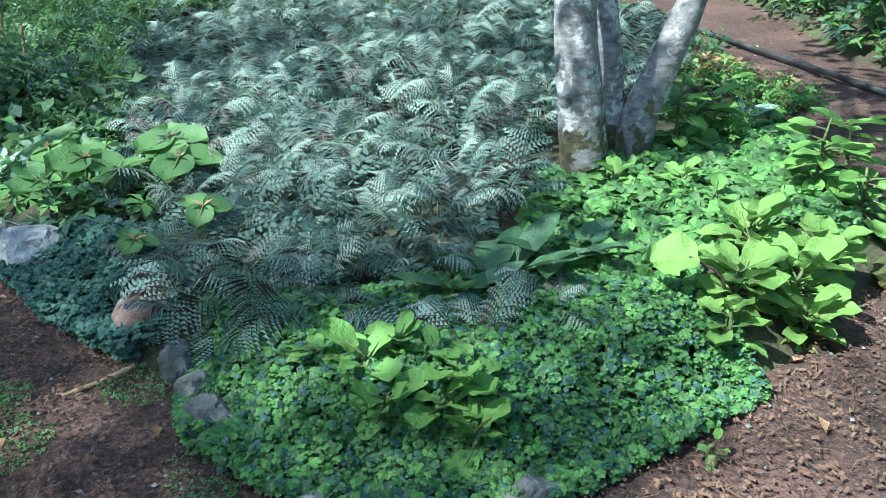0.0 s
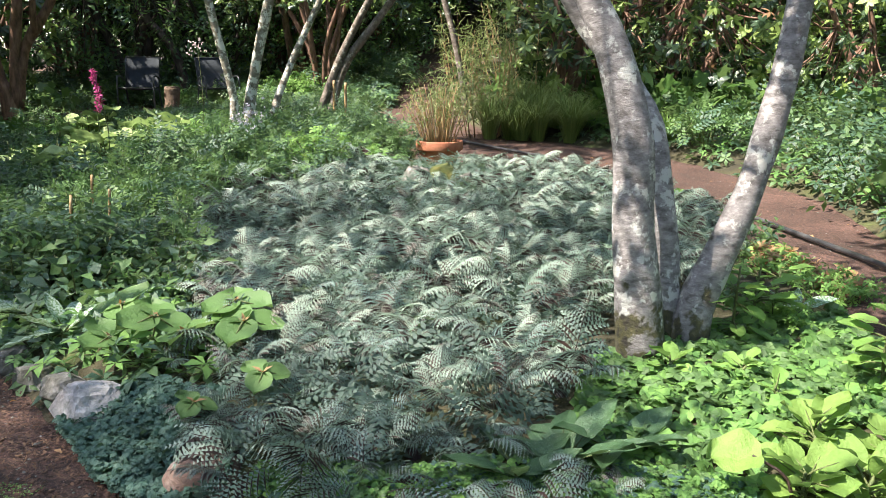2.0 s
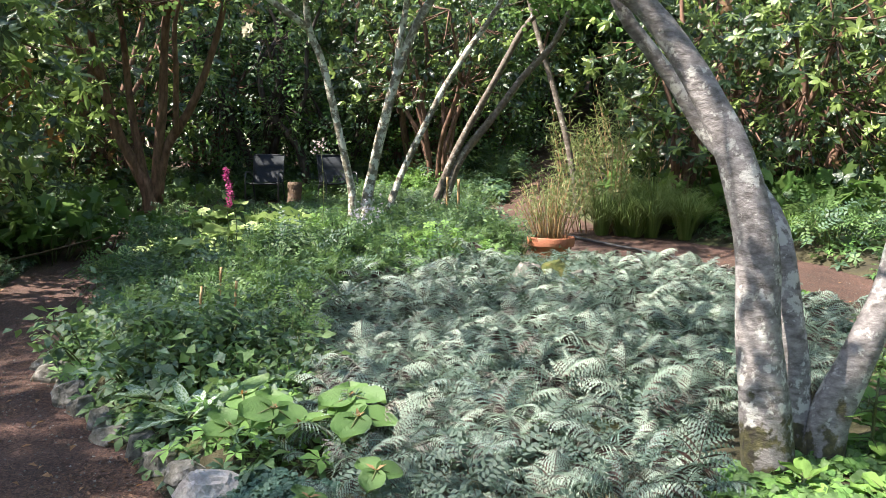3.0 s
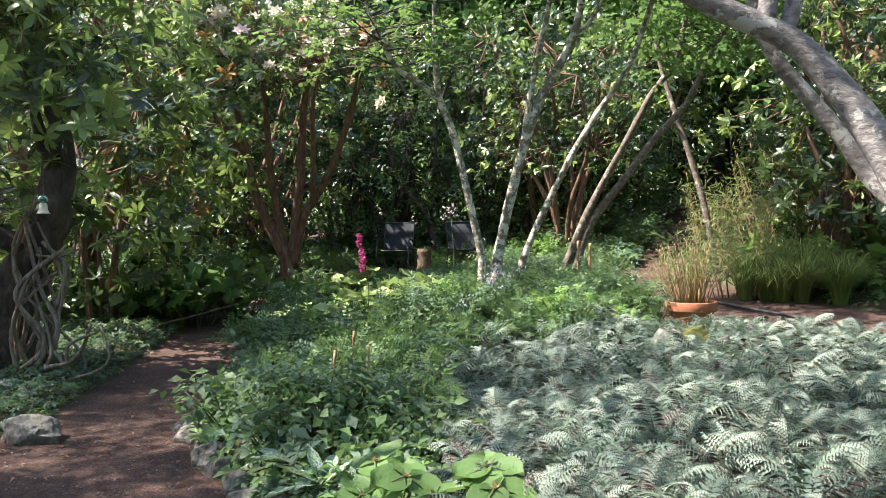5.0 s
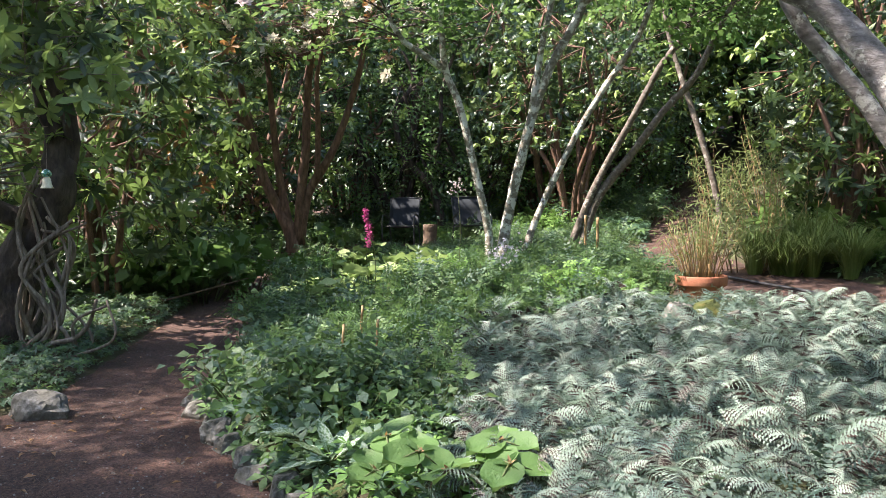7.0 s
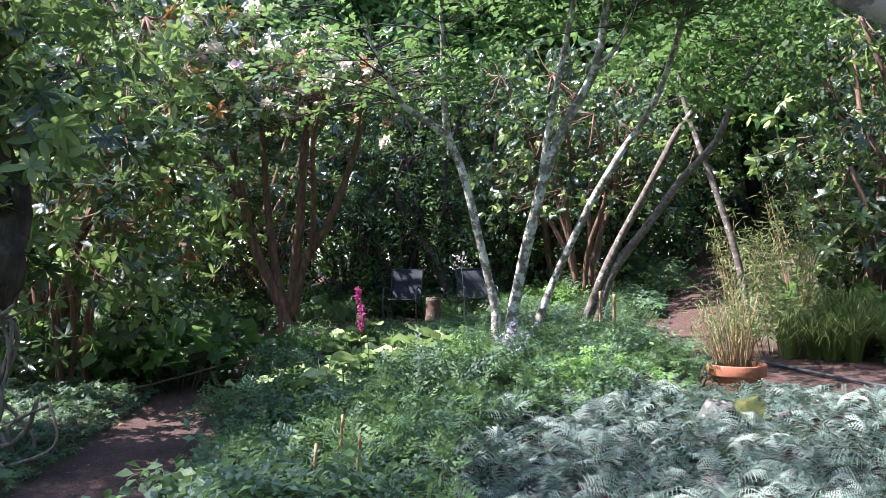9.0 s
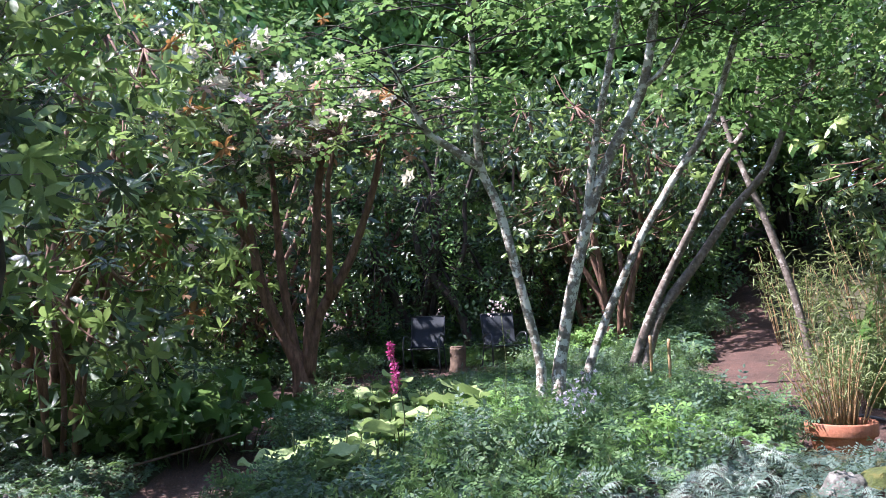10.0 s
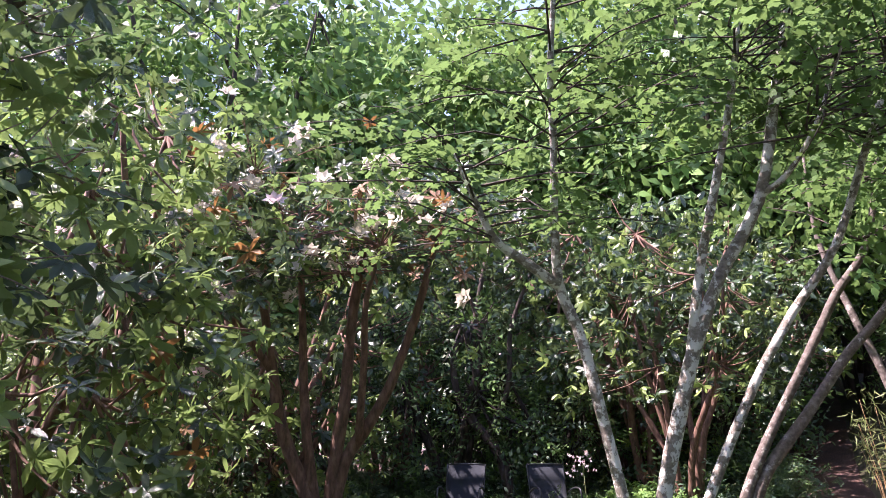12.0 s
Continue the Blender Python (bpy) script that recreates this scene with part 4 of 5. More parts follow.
S_PRIM = leaf_set(L_BRIGHT, 0.095, 0.062, 0.4, 0.1, 0.6, 0.36, 0.03)
S_LIME = leaf_set(L_LIME, 0.14, 0.09, 0.4, 0.1, 0.6, 0.36, 0.05)
S_SPOT = leaf_set(L_SPOT, 0.24, 0.085, 0.45, 0.03, 0.5, 1.0, 0.04)
S_LUNG = leaf_set(L_LUNG, 0.18, 0.066, 0.5, 0.04, 0.5, 1.0, 0.04)
S_HOSTA_BR = leaf_set(L_BRIGHT, 0.12, 0.08, 0.3, 0.04, 0.42, 0.9, 0.06)
S_BIG = leaf_set(L_BIG, 0.34, 0.36, 0.2, 0.07, 0.5, 0.5, 0.0)
V, F = tube([(0, 0, -0.04), (0, 0, 0.0), (0, 0, 0.02)], [0.012, 0.014, 0.008], 2, 6)
CROWN_STUB = mesh_from("plant_base", V, F, [M_STEM])


def rosette(name, label, x, y, leaves, n, sc=1.0, tilt=(15, 65), height=0.0, category="plant", group="", z=None):
    root = thing(name, label, category, CROWN_STUB, pose(x, y, bed_z(x, y) if z is None else z, 0, 0, rnd.uniform(0, 360)), group)
    for k in range(n):
        s = sc * rnd.uniform(0.7, 1.15)
        u = k / max(1, n - 1)
        a = k * 137.5 + rnd.uniform(-20, 20)
        part("leaf", rnd.choice(leaves), root, "", pose(0, 0, height * u * rnd.uniform(0.5, 1.1), 0, 0, a) @ pose(0, 0, 0, tilt[0] + (tilt[1] - tilt[0]) * u + rnd.uniform(-10, 10), rnd.uniform(-20, 20), 0) @ Matrix.Diagonal((s, s, s, 1)))
    if height:
        part("stalk", mesh_from("stalk", *tube([(0, 0, -0.02), (0.01, 0, height * 0.5), (0, 0.01, height * 1.05)], [0.007, 0.006, 0.004], 4, 5), [M_STEM]), root)
    return root


PL = "bright green primula with crinkled leaves"
for x, y, n, s in ((-0.10, 1.72, 14, 0.85), (0.0, 1.55, 12, 0.85), (-0.02, 1.68, 8, 0.7), (0.55, 2.72, 9, 0.9), (0.78, 2.7, 12, 1.0), (0.82, 2.52, 9, 0.8), (-0.28, 1.68, 8, 0.8), (-0.17, 1.64, 10, 1.0), (0.04, 1.6, 11, 1.0), (0.06, 1.5, 9, 0.9), (-0.12, 1.55, 8, 0.9), (0.53, 1.5, 5, 0.35)):
    rosette("primula", PL, x, y, S_PRIM, n, s * 0.88, (-8, 50), 0.05, group="primulas")
for x, y, n, s in ((0.72, 1.97, 18, 1.0), (0.9, 2.05, 18, 1.05), (0.82, 2.2, 16, 1.0), (1.02, 2.2, 14, 0.95), (0.66, 1.86, 8, 0.8), (0.88, 1.93, 12, 0.9)):
    rosette("lime_leaved_primula", "large clump of lime-green oval crinkled leaves", x, y, S_LIME, n + 6, s * 0.72, (-5, 55), 0.09, group="lime clump")
gold = thing("golden_leaf_plant", "single broad yellow-green heart-shaped leaf on a red stalk", "plant", CROWN_STUB, pose(0.68, 1.93, bed_z(0.68, 1.93)))
part("stalk", mesh_from("stalk", *tube([(0, 0, -0.02), (-0.02, 0, 0.1), (-0.1, 0.015, 0.15)], [0.005, 0.004, 0.003], 6, 6), [M_DARKSTEM]), gold, "thin dark red stalk")
part("leaf", mesh_from("leaf", *blade(0.125, 0.12, 0.2, 0.07, 2.0, 0.42, 0.75, 12, 9), [L_LIME]), gold, "", pose(-0.08, 0.012, 0.15, -4, -22, 84))
for x, y, n, s in ((0.16, 2.08, 14, 1.0), (0.3, 2.16, 12, 0.95), (0.05, 2.0, 9, 0.9)):
    rosette("spotted_dark_plant", "dark green lungwort with long faintly spotted leaves", x, y, S_SPOT, n + 4, s * 0.85, (-4, 42), group="dark lungworts")
for x, y, n, s in ((-1.6, 2.85, 14, 0.9), (-1.85, 3.05, 14, 1.0), (-1.42, 3.0, 10, 0.9), (-1.3, 3.25, 10, 0.9), (-2.05, 3.25, 12, 0.9), (0.35, 4.0, 10, 1.0), (0.55, 4.3, 10, 1.0), (1.2, 3.45, 8, 0.8)):
    rosette("silver_spotted_lungwort", "lungwort with silver-spotted pointed leaves", x, y, S_LUNG, n, s, (0, 60), group="spotted lungworts")
for x, y, n, s, h in ((0.85, 3.1, 14, 0.85, 0.34), (0.98, 3.25, 14, 0.9, 0.3), (1.22, 2.7, 16, 0.9, 0.28), (1.38, 2.85, 14, 0.9, 0.3), (1.3, 2.55, 12, 0.85, 0.22), (1.1, 3.4, 10, 0.8, 0.25)):
    rosette("leafy_perennial", "upright perennial with broad bright green leaves", x, y, S_HOSTA_BR, n + 6, s * 1.0, (-22, 25), h * 0.8, group="bright leafy perennials")


def trillium(x, y, h, tips=3, s=1.0):
    root = thing("trillium", "trillium with three broad flat leaves and a withered red flower", "plant", CROWN_STUB, pose(x, y, bed_z(x, y), rnd.uniform(4, 26), rnd.uniform(-14, 14), rnd.uniform(-60, 60)), "trilliums")
    part("stalk", mesh_from("stalk", *tube([(0, 0, -0.02), (0.01, 0.01, h / 2), (0, 0, h)], [0.005, 0.004, 0.004], 5, 5), [M_STEM]), root)
    for k in range(tips):
        part("leaf", TRILL[k % 3], root, "", pose(0, 0, h, 0, 0, 120 * k) @ pose(0, 0, 0, rnd.uniform(-12, 8), 0, 0) @ Matrix.Diagonal((s, s, s, 1)))
    V, F = whorl(3, 0.035, 0.012, 50, rnd)
    part("flower", mesh_from("flower", V, F, [L_BROWN]), root, "withered red-brown flower", Matrix.Translation((0, 0, h + 0.004)))


TRILL = leaf_set(L_TRILL, 0.115, 0.105, 0.15, 0.03, 0.45, 0.75)
for x, y, h, s in ((-0.86, 2.68, 0.15, 1.25), (-1.0, 2.62, 0.12, 1.15), (-0.93, 2.83, 0.17, 1.2), (-0.68, 2.28, 0.16, 0.7), (-1.22, 2.7, 0.15, 1.25), (-1.3, 2.58, 0.1, 1.1), (-1.32, 2.84, 0.14, 1.15), (-0.85, 2.12, 0.14, 0.6)):
    trillium(x, y, h, 3, s)


# ---- understorey: leafy perennials of several kinds, built once and repeated ----
def perennial(name, label, h, r, leaf, mats, kinds, n, sc, stems=10, up=0.9, stemmat=None, group=""):
    root = thing(name, label, "plant", None, None, group)
    pcs, P = [], []
    for k in range(stems):
        a, q = rnd.uniform(0, 6.283), r * math.sqrt(rnd.random())
        e = (q * math.cos(a), q * math.sin(a), h * rnd.uniform(0.6, 1.0) * (1 - 0.35 * (q / r) ** 2))
        pcs.append(tube([(0.3 * e[0], 0.3 * e[1], -0.05), (0.7 * e[0], 0.7 * e[1], e[2] * 0.6), e], [0.006, 0.005, 0.003], 3, 4))
        P.append(e)
        P.append((0.8 * e[0], 0.8 * e[1], e[2] * 0.75))
    V, F, _ = joined(pcs)
    part("stem_mass", mesh_from("stem_mass", V, F, [stemmat or M_STEM]), root, kind="stuff")
    crown(root, np.array(P), leaf, mats, max(1, n // len(P)), (r * 0.22, r * 0.22, h * 0.1), sc, "foliage", up, kinds)
    return root


LOBE = lobed(5, 0.17)
TREFOIL = joined([(turn_z(turn_x(leaf5(0.03, 0.028, 0.1, 0.1, 0.6)[0], radians(rnd.uniform(-12, 12))), a), leaf5(1, 1)[1]) for a in (0, 2.1, 4.2)])[:2]
QUINT = joined([(turn_z(leaf4(0.06, 0.028, 0.2, 0.55)[0], a), leaf4(1, 1)[1]) for a in (0, 1.25, 2.5, 3.77, 5.03)])[:2]
FEATHER = joined([(turn_z(turn_x(leaf4(0.05, 0.022, 0.1)[0], radians(rnd.uniform(-15, 15))), a) + np.array([0, 0.028 * k, 0]), leaf4(1, 1)[1]) for k in range(6) for a in (1.1, -1.1)])[:2]
CLOVER = joined([(turn_z(turn_x(leaf5(0.055, 0.05, 0.15, 0.1, 0.66)[0], radians(rnd.uniform(-15, 5))), a), leaf5(1, 1)[1]) for a in (0, 1.25, 2.5, 3.77, 5.03)])[:2]
OVAL = leaf5(0.1, 0.06, 0.2, 0.12, 0.45)

u_lobe = perennial("lobed_leaf_plant", "mounded plant with large lobed green leaves", 0.6, 0.45, LOBE, [L_MID, L_MAPLE], [0.6, 0.4], 90, (0.7, 1.25), 14)
u_feather = perennial("feathery_perennial", "mounded perennial with feathery divided green leaves", 0.42, 0.36, FEATHER, [L_MID, L_DARKGREEN], [0.6, 0.4], 150, (0.7, 1.2), 14)
u_bright = perennial("feathery_bright_perennial", "low perennial with fresh bright feathery leaves", 0.34, 0.32, QUINT, [L_BRIGHT, L_COVER], [0.5, 0.5], 160, (0.6, 1.0), 12)
u_oval = perennial("oval_leaf_plant", "low clump of plain oval green leaves", 0.3, 0.3, OVAL, [L_MID, L_DARKGREEN], [0.7, 0.3], 110, (0.6, 1.1), 12)
u_dark = perennial("shade_plant", "dark green shade plant with pointed leaflets", 0.5, 0.42, SPRIG, [L_DARKGREEN, L_MID], [0.75, 0.25], 90, (0.5, 0.9), 12)

west_edge, east, back = BEDS["west"], BEDS["east"], BEDS["back"]
fill = []


def fill_bed(test, box, n, gap, kinds, sc=(0.75, 1.2), avoid=()):
    got = tries_ = 0
    while got < n and tries_ < 4000:
        tries_ += 1
        x, y = rnd.uniform(box[0], box[2]), rnd.uniform(box[1], box[3])
        if not test(x, y) or any((x - a) ** 2 + (y - b) ** 2 < gap * gap for a, b in fill) or any((x - a) ** 2 + (y - b) ** 2 < r * r for a, b, r in avoid):
            continue
        fill.append((x, y))
        got += 1
        place(rnd.choice(kinds), x, y, rnd.uniform(0, 360), rnd.uniform(*sc))


main = BEDS["main"]


def in_main(x, y):
    return inside(main, x, y) and edge_dist(main, np.array(x), np.array(y)) > 0.15 and not inside(FERN_BED, x, y)


# middle of the island bed, between ferns and path
fill_bed(lambda x, y: in_main(x, y) and x < -1.3 and y > 3.2 and y < 5.6, (-4, 3, -1.3, 5.6), 38, 0.25, [u_oval, u_feather, u_oval, u_dark, u_feather], (0.55, 0.9))
fill_bed(lambda x, y: in_main(x, y) and y >= 5.6 and x < -0.9, (-5.3, 5.6, -0.9, 8.4), 50, 0.32, [u_feather, u_bright, u_feather, u_dark], (0.5, 0.8), [(-3.5, 5.9, 0.55), (-3.7, 6.7, 0.6), (-3.9, 7.6, 0.6), (-4.1, 8.4, 0.5)])
fill_bed(lambda x, y: in_main(x, y) and y >= 8.4, (-5.3, 8.4, -1.2, 11.3), 44, 0.36, [u_dark, u_feather, u_dark], (0.32, 0.56), [(-2.8, 8.4, 0.3)])
fill_bed(lambda x, y: in_main(x, y) and x > 0.9 and y > 3.3, (0.9, 3.3, 1.6, 6.5), 8, 0.3, [u_oval, u_bright, u_oval], (0.4, 0.6))
# beds across the paths
fill_bed(lambda x, y: inside(west_edge, x, y) and edge_dist(west_edge, np.array(x), np.array(y)) > 0.3 and y > 6.5, (-10, 6.5, -5, 14), 42, 0.5, [u_dark, u_lobe, u_dark, u_feather], (0.75, 1.1))
# bright-leaved plants stand in for lit undergrowth behind the chairs
fill_bed(lambda x, y: inside(back, x, y), (-10, 14.6, -1, 17.5), 40, 0.5, [u_bright, u_feather, u_dark], (1.0, 1.7))
fill_bed(lambda x, y: inside(east, x, y) and edge_dist(east, np.array(x), np.array(y)) > 0.25, (-0.3, 3, 5, 12), 46, 0.5, [u_lobe, u_bright, u_lobe, u_dark, u_feather], (0.9, 1.3))
fill_bed(lambda x, y: True, (-8.2, 10.6, -6.9, 14.0), 16, 0.45, [u_dark, u_feather, u_lobe], (0.6, 0.9))
# here too the brighter leaf colour replaces light on the undergrowth
fill_bed(lambda x, y: True, (-7.4, 14.1, -3.4, 15.2), 24, 0.34, [u_bright, u_feather, u_bright], (0.9, 1.5))
fill_bed(lambda x, y: x < -2.0 - 0.1 * (y - 11), (-4.3, 11.5, -2.0, 14.4), 26, 0.36, [u_dark, u_feather, u_bright], (0.5, 0.85))
# the broad-lobed plant at the bend of the left path, and the sunlit patch
for k, (x, y, s) in enumerate(((-5.35, 6.75, 1.05), (-5.75, 7.1, 1.1), (-5.6, 6.6, 0.8))):
    place(u_lobe, x, y, 70 * k, s)
u_lobe.matrix_basis = pose(-5.15, 7.2, bed_z(-5.15, 7.2))
u_feather.matrix_basis = pose(-2.2, 6.5, bed_z(-2.2, 6.5))
u_bright.matrix_basis = pose(-1.6, 6.9, bed_z(-1.6, 6.9))
u_oval.matrix_basis = pose(-2.05, 3.75, bed_z(-2.05, 3.75))
u_dark.matrix_basis = pose(-7.0, 8.6, bed_z(-7.0, 8.6))
for k in range(34):
    y = rnd.uniform(5.6, 8.6)
    x = -3.45 - 0.22 * (y - 5.6) + rnd.uniform(-0.45, 0.45)
    rosette("broad_leaf_plant", "large pale green shield-like leaves catching the sun", x, y, S_BIG, 4, rnd.uniform(0.6, 0.95), (-30, 4), rnd.uniform(0.2, 0.32), group="broad sunlit leaves")


# ---- ground cover ----
def carpet(name, label, test, box, n, leaf, mats, kinds, sc, lift, up=0.9):
    P = []
    while len(P) < n:
        x, y = rnd.uniform(box[0], box[2]), rnd.uniform(box[1], box[3])
        if test(x, y):
            d = 0.5 + 0.5 * noise.noise(Vector((x * 7, y * 7, 2)))
            P.append((x, y, bed_z(x, y) + lift * (0.25 + d) * rnd.uniform(0.3, 1.0)))
    P = np.array(P)
    N = rng.normal(0, 0.35, (n, 3)) + np.array([0, -0.1, up])
    V, F = scatter(leaf[0], leaf[1], frames_of(P, N, rng.uniform(0, 6.28, n), rng.uniform(*sc, n)))
    thing(name, label, "ground cover", mesh_from(name, V, F, mats, np.repeat(rng.choice(len(mats), n, p=kinds), len(leaf[1]))), kind="stuff")


FRONT = [(-0.56, 1.56), (-0.36, 1.4), (-0.08, 1.33), (0.23, 1.38), (0.46, 1.52), (0.72, 1.7), (0.7, 1.9), (0.4, 2.1), (0.1, 2.1), (-0.2, 2.0), (-0.6, 1.95), (-0.62, 1.75)]
carpet("clover_carpet", "low carpet of small three-part green leaves", lambda x, y: inside(FRONT, x, y), (-0.6, 1.3, 0.75, 2.05), 15000, CLOVER, [L_COVER, L_MID, L_BLUE], [0.5, 0.33, 0.17], (0.12, 0.27), 0.06)
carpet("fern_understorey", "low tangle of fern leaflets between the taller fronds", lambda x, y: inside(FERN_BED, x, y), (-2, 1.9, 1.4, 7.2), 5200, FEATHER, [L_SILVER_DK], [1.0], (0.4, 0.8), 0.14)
BLUEP = [(-1.32, 2.3), (-1.05, 2.02), (-0.78, 1.84), (-0.66, 1.95), (-0.8, 2.3), (-1.1, 2.42)]
carpet("blue_green_carpet", "dense blue-green carpet of tiny leaves spilling onto the path", lambda x, y: inside(BLUEP, x, y), (-1.4, 1.8, -0.6, 2.5), 5200, CLOVER, [L_BLUE], [1.0], (0.14, 0.28), 0.08)
RIGHT = [(0.25, 2.0), (0.6, 1.95), (0.75, 2.3), (1.2, 2.4), (1.45, 2.7), (1.5, 3.5), (0.7, 3.2), (0.3, 2.8), (0.2, 2.3)]
carpet("round_leaf_carpet", "scattered low round leaves over mossy soil", lambda x, y: inside(RIGHT, x, y), (0.1, 1.9, 1.5, 3.6), 2000, CLOVER, [L_COVER, L_MID], [0.4, 0.6], (0.3, 0.75), 0.05)
carpet("bed_floor_leaves", "low mixed leaves between the taller plants", lambda x, y: inside(main, x, y) and not inside(FERN_BED, x, y) and x < -0.9 and y > 2.4, (-5.3, 2.4, -0.9, 11), 9000, QUINT, [L_MID, L_DARKGREEN, L_COVER], [0.45, 0.35, 0.2], (0.6, 1.3), 0.12)
carpet("path_edge_creeper", "low grey-green creeper along the path edge", lambda x, y: inside(west_edge, x, y) and x > -7 and edge_dist(west_edge, np.array(x), np.array(y)) < 1.5, (-7, 2, -3.5, 8), 6000, QUINT, [L_DARKGREEN, L_MID], [0.7, 0.3], (0.4, 0.8), 0.1)
carpet("east_floor_leaves", "low green leaves under the shrubs", lambda x, y: inside(east, x, y), (-0.3, 3, 6, 14), 5000, QUINT, [L_MID, L_COVER, L_DARKGREEN], [0.4, 0.3, 0.3], (0.8, 1.8), 0.16)
carpet("back_floor_leaves", "low dark woodland leaves behind the chairs", lambda x, y: inside(back, x, y) or (inside(west_edge, x, y) and y > 7), (-11, 7, -1, 19), 9000, QUINT, [L_DARKGREEN, L_MID], [0.7, 0.3], (1.0, 2.4), 0.25)


# ---- stones ----
def stone(name, label, x, y, z, size, material, seed, category="stone", group="edging stones"):
    me = bpy.data.meshes.new("stone")
    bm = bmesh.new()
    r_ = random.Random(seed * 31 + 5)
    cuts = [(Vector((r_.gauss(0, 1), r_.gauss(0, 1), r_.gauss(0.25, 0.7))).normalized(), r_.uniform(0.34, 0.46)) for _ in range(9)]
    bmesh.ops.create_icosphere(bm, subdivisions=4, radius=0.5)
    for v in bm.verts:
        c = v.co.copy()
        f = 1 + 0.34 * noise.noise(c * 2.4 + Vector((seed * 7.3, seed, 0))) + 0.2 * abs(noise.noise(c * 5 + Vector((seed, 0, 3)))) + 0.1 * noise.noise(c * 11 + Vector((seed, 5, 0)))
        v.co = Vector((c.x * f * 0.95, c.y * f * 0.95, max(-0.4, min(0.42 + 0.2 * c.x, c.z * f))))
        for n_, d_ in cuts:
            over = v.co.dot(n_) - d_
            if over > 0:
                v.co -= n_ * over * 0.92
        v.co += v.co.normalized() * 0.018 * noise.noise(v.co * 14 + Vector((0, seed, 0)))
        v.co = Vector((v.co.x * size[0], v.co.y * size[1], v.co.z * size[2]))
    bm.to_mesh(me)
    bm.free()
    me.materials.append(material)
    return thing(name, label, category, me, pose(x, y, z, rnd.uniform(-8, 8), rnd.uniform(-8, 8), rnd.uniform(-30, 30)), group)


stone("white_stone", "pale rounded granite stone at the path edge", -1.24, 2.36, 0.1, (0.22, 0.17, 0.17), M_PALE, 1)
stone("edging_stone", "pale grey stone at the path edge", -1.4, 2.5, 0.08, (0.2, 0.14, 0.14), M_STONE, 2)
stone("mossy_stone", "flat stone covered with brown-green moss", -1.02, 2.4, 0.11, (0.2, 0.14, 0.13), M_MOSS, 3)
stone("edging_stone", "grey edging stone beside the bed", -0.63, 1.81, 0.06, (0.09, 0.11, 0.13), M_STONE, 4)
stone("edging_stone", "rounded grey pebble with a yellow fallen leaf", -0.56, 1.71, 0.055, (0.1, 0.1, 0.1), M_STONE, 5)
stone("edging_stone", "squarish grey edging stone", -0.5, 1.61, 0.05, (0.12, 0.1, 0.11), M_STONE, 6)
stone("edging_stone", "pinkish edging stone half sunk in the path", -0.26, 1.38, 0.02, (0.12, 0.08, 0.09), M_PALE, 7)
stone("edging_stone", "dark edging stone under the carpet", -0.08, 1.36, 0.03, (0.16, 0.08, 0.1), M_STONE, 8)
stone("edging_stone", "dark edging stone under the carpet", 0.14, 1.38, 0.03, (0.16, 0.08, 0.1), M_STONE, 9)
stone("rock", "mossy dark rock at the bed corner", 1.32, 2.2, 0.08, (0.3, 0.2, 0.2), M_MOSS, 10, "rock")
edge = [(-1.58, 2.62), (-1.75, 2.75), (-1.92, 2.86), (-2.1, 3.0), (-2.25, 3.12), (-2.4, 3.24), (-2.58, 3.4), (-2.72, 3.52), (-2.86, 3.68), (-2.98, 3.9), (-3.1, 4.15), (-3.25, 4.4), (-3.42, 4.7)]
for k, (x, y) in enumerate(edge):
    stone("edging_stone", "dark rough edging stone along the path", x + rnd.uniform(-0.03, 0.03), y, 0.03, (rnd.uniform(0.11, 0.22), rnd.uniform(0.1, 0.16), rnd.uniform(0.13, 0.22)), M_STONE, 20 + k)
stone("mossy_rock", "moss-topped grey rock among the ferns", -0.5, 6.3, 0.2, (0.36, 0.3, 0.34), M_MOSS, 40, "rock")
stone("rock", "pale grey rock beside the mossy rock", -0.7, 6.22, 0.2, (0.26, 0.22, 0.36), M_STONE, 41, "rock")
stone("rock", "small grey rock among the ferns", -0.3, 6.25, 0.2, (0.16, 0.14, 0.22), M_STONE, 42, "rock")
stone("path_rock", "low rounded pale boulder beside the path", -3.55, 3.25, 0.05, (0.42, 0.26, 0.26), M_STONE, 43, "rock")
stone("rock", "small rock beside the orange ground cover", 1.75, 4.25, 0.06, (0.14, 0.1, 0.1), M_STONE, 44, "rock")

# hollow stone with a drilled hole
me = bpy.data.meshes.new("hollow_stone")
bm = bmesh.new()
prof = [(0.0, 0.05), (0.018, 0.055), (0.022, 0.104), (0.032, 0.11), (0.052, 0.102), (0.072, 0.08), (0.085, 0.045), (0.086, 0.015), (0.074, -0.01), (0.0, -0.03)]
rings = [[bm.verts.new((r * math.cos(a) * (1 + 0.12 * math.sin(2 * a)), r * math.sin(a), z)) for a in (2 * math.pi * k / 28 for k in range(28))] for r, z in prof[1:-1]]
for p, q in zip(rings, rings[1:]):
    for k in range(28):
        bm.faces.new((p[k], p[(k + 1) % 28], q[(k + 1) % 28], q[k]))
bm.faces.new(rings[0][::-1])
bm.faces.new(rings[-1])
for v in bm.verts:
    v.co *= 1 + 0.14 * noise.noise(v.co * 14) + 0.05 * noise.noise(v.co * 50)
bmesh.ops.recalc_face_normals(bm, faces=bm.faces)
bm.to_mesh(me)
bm.free()
me.polygons.foreach_set("use_smooth", [True] * len(me.polygons))
me.materials.append(M_RED)
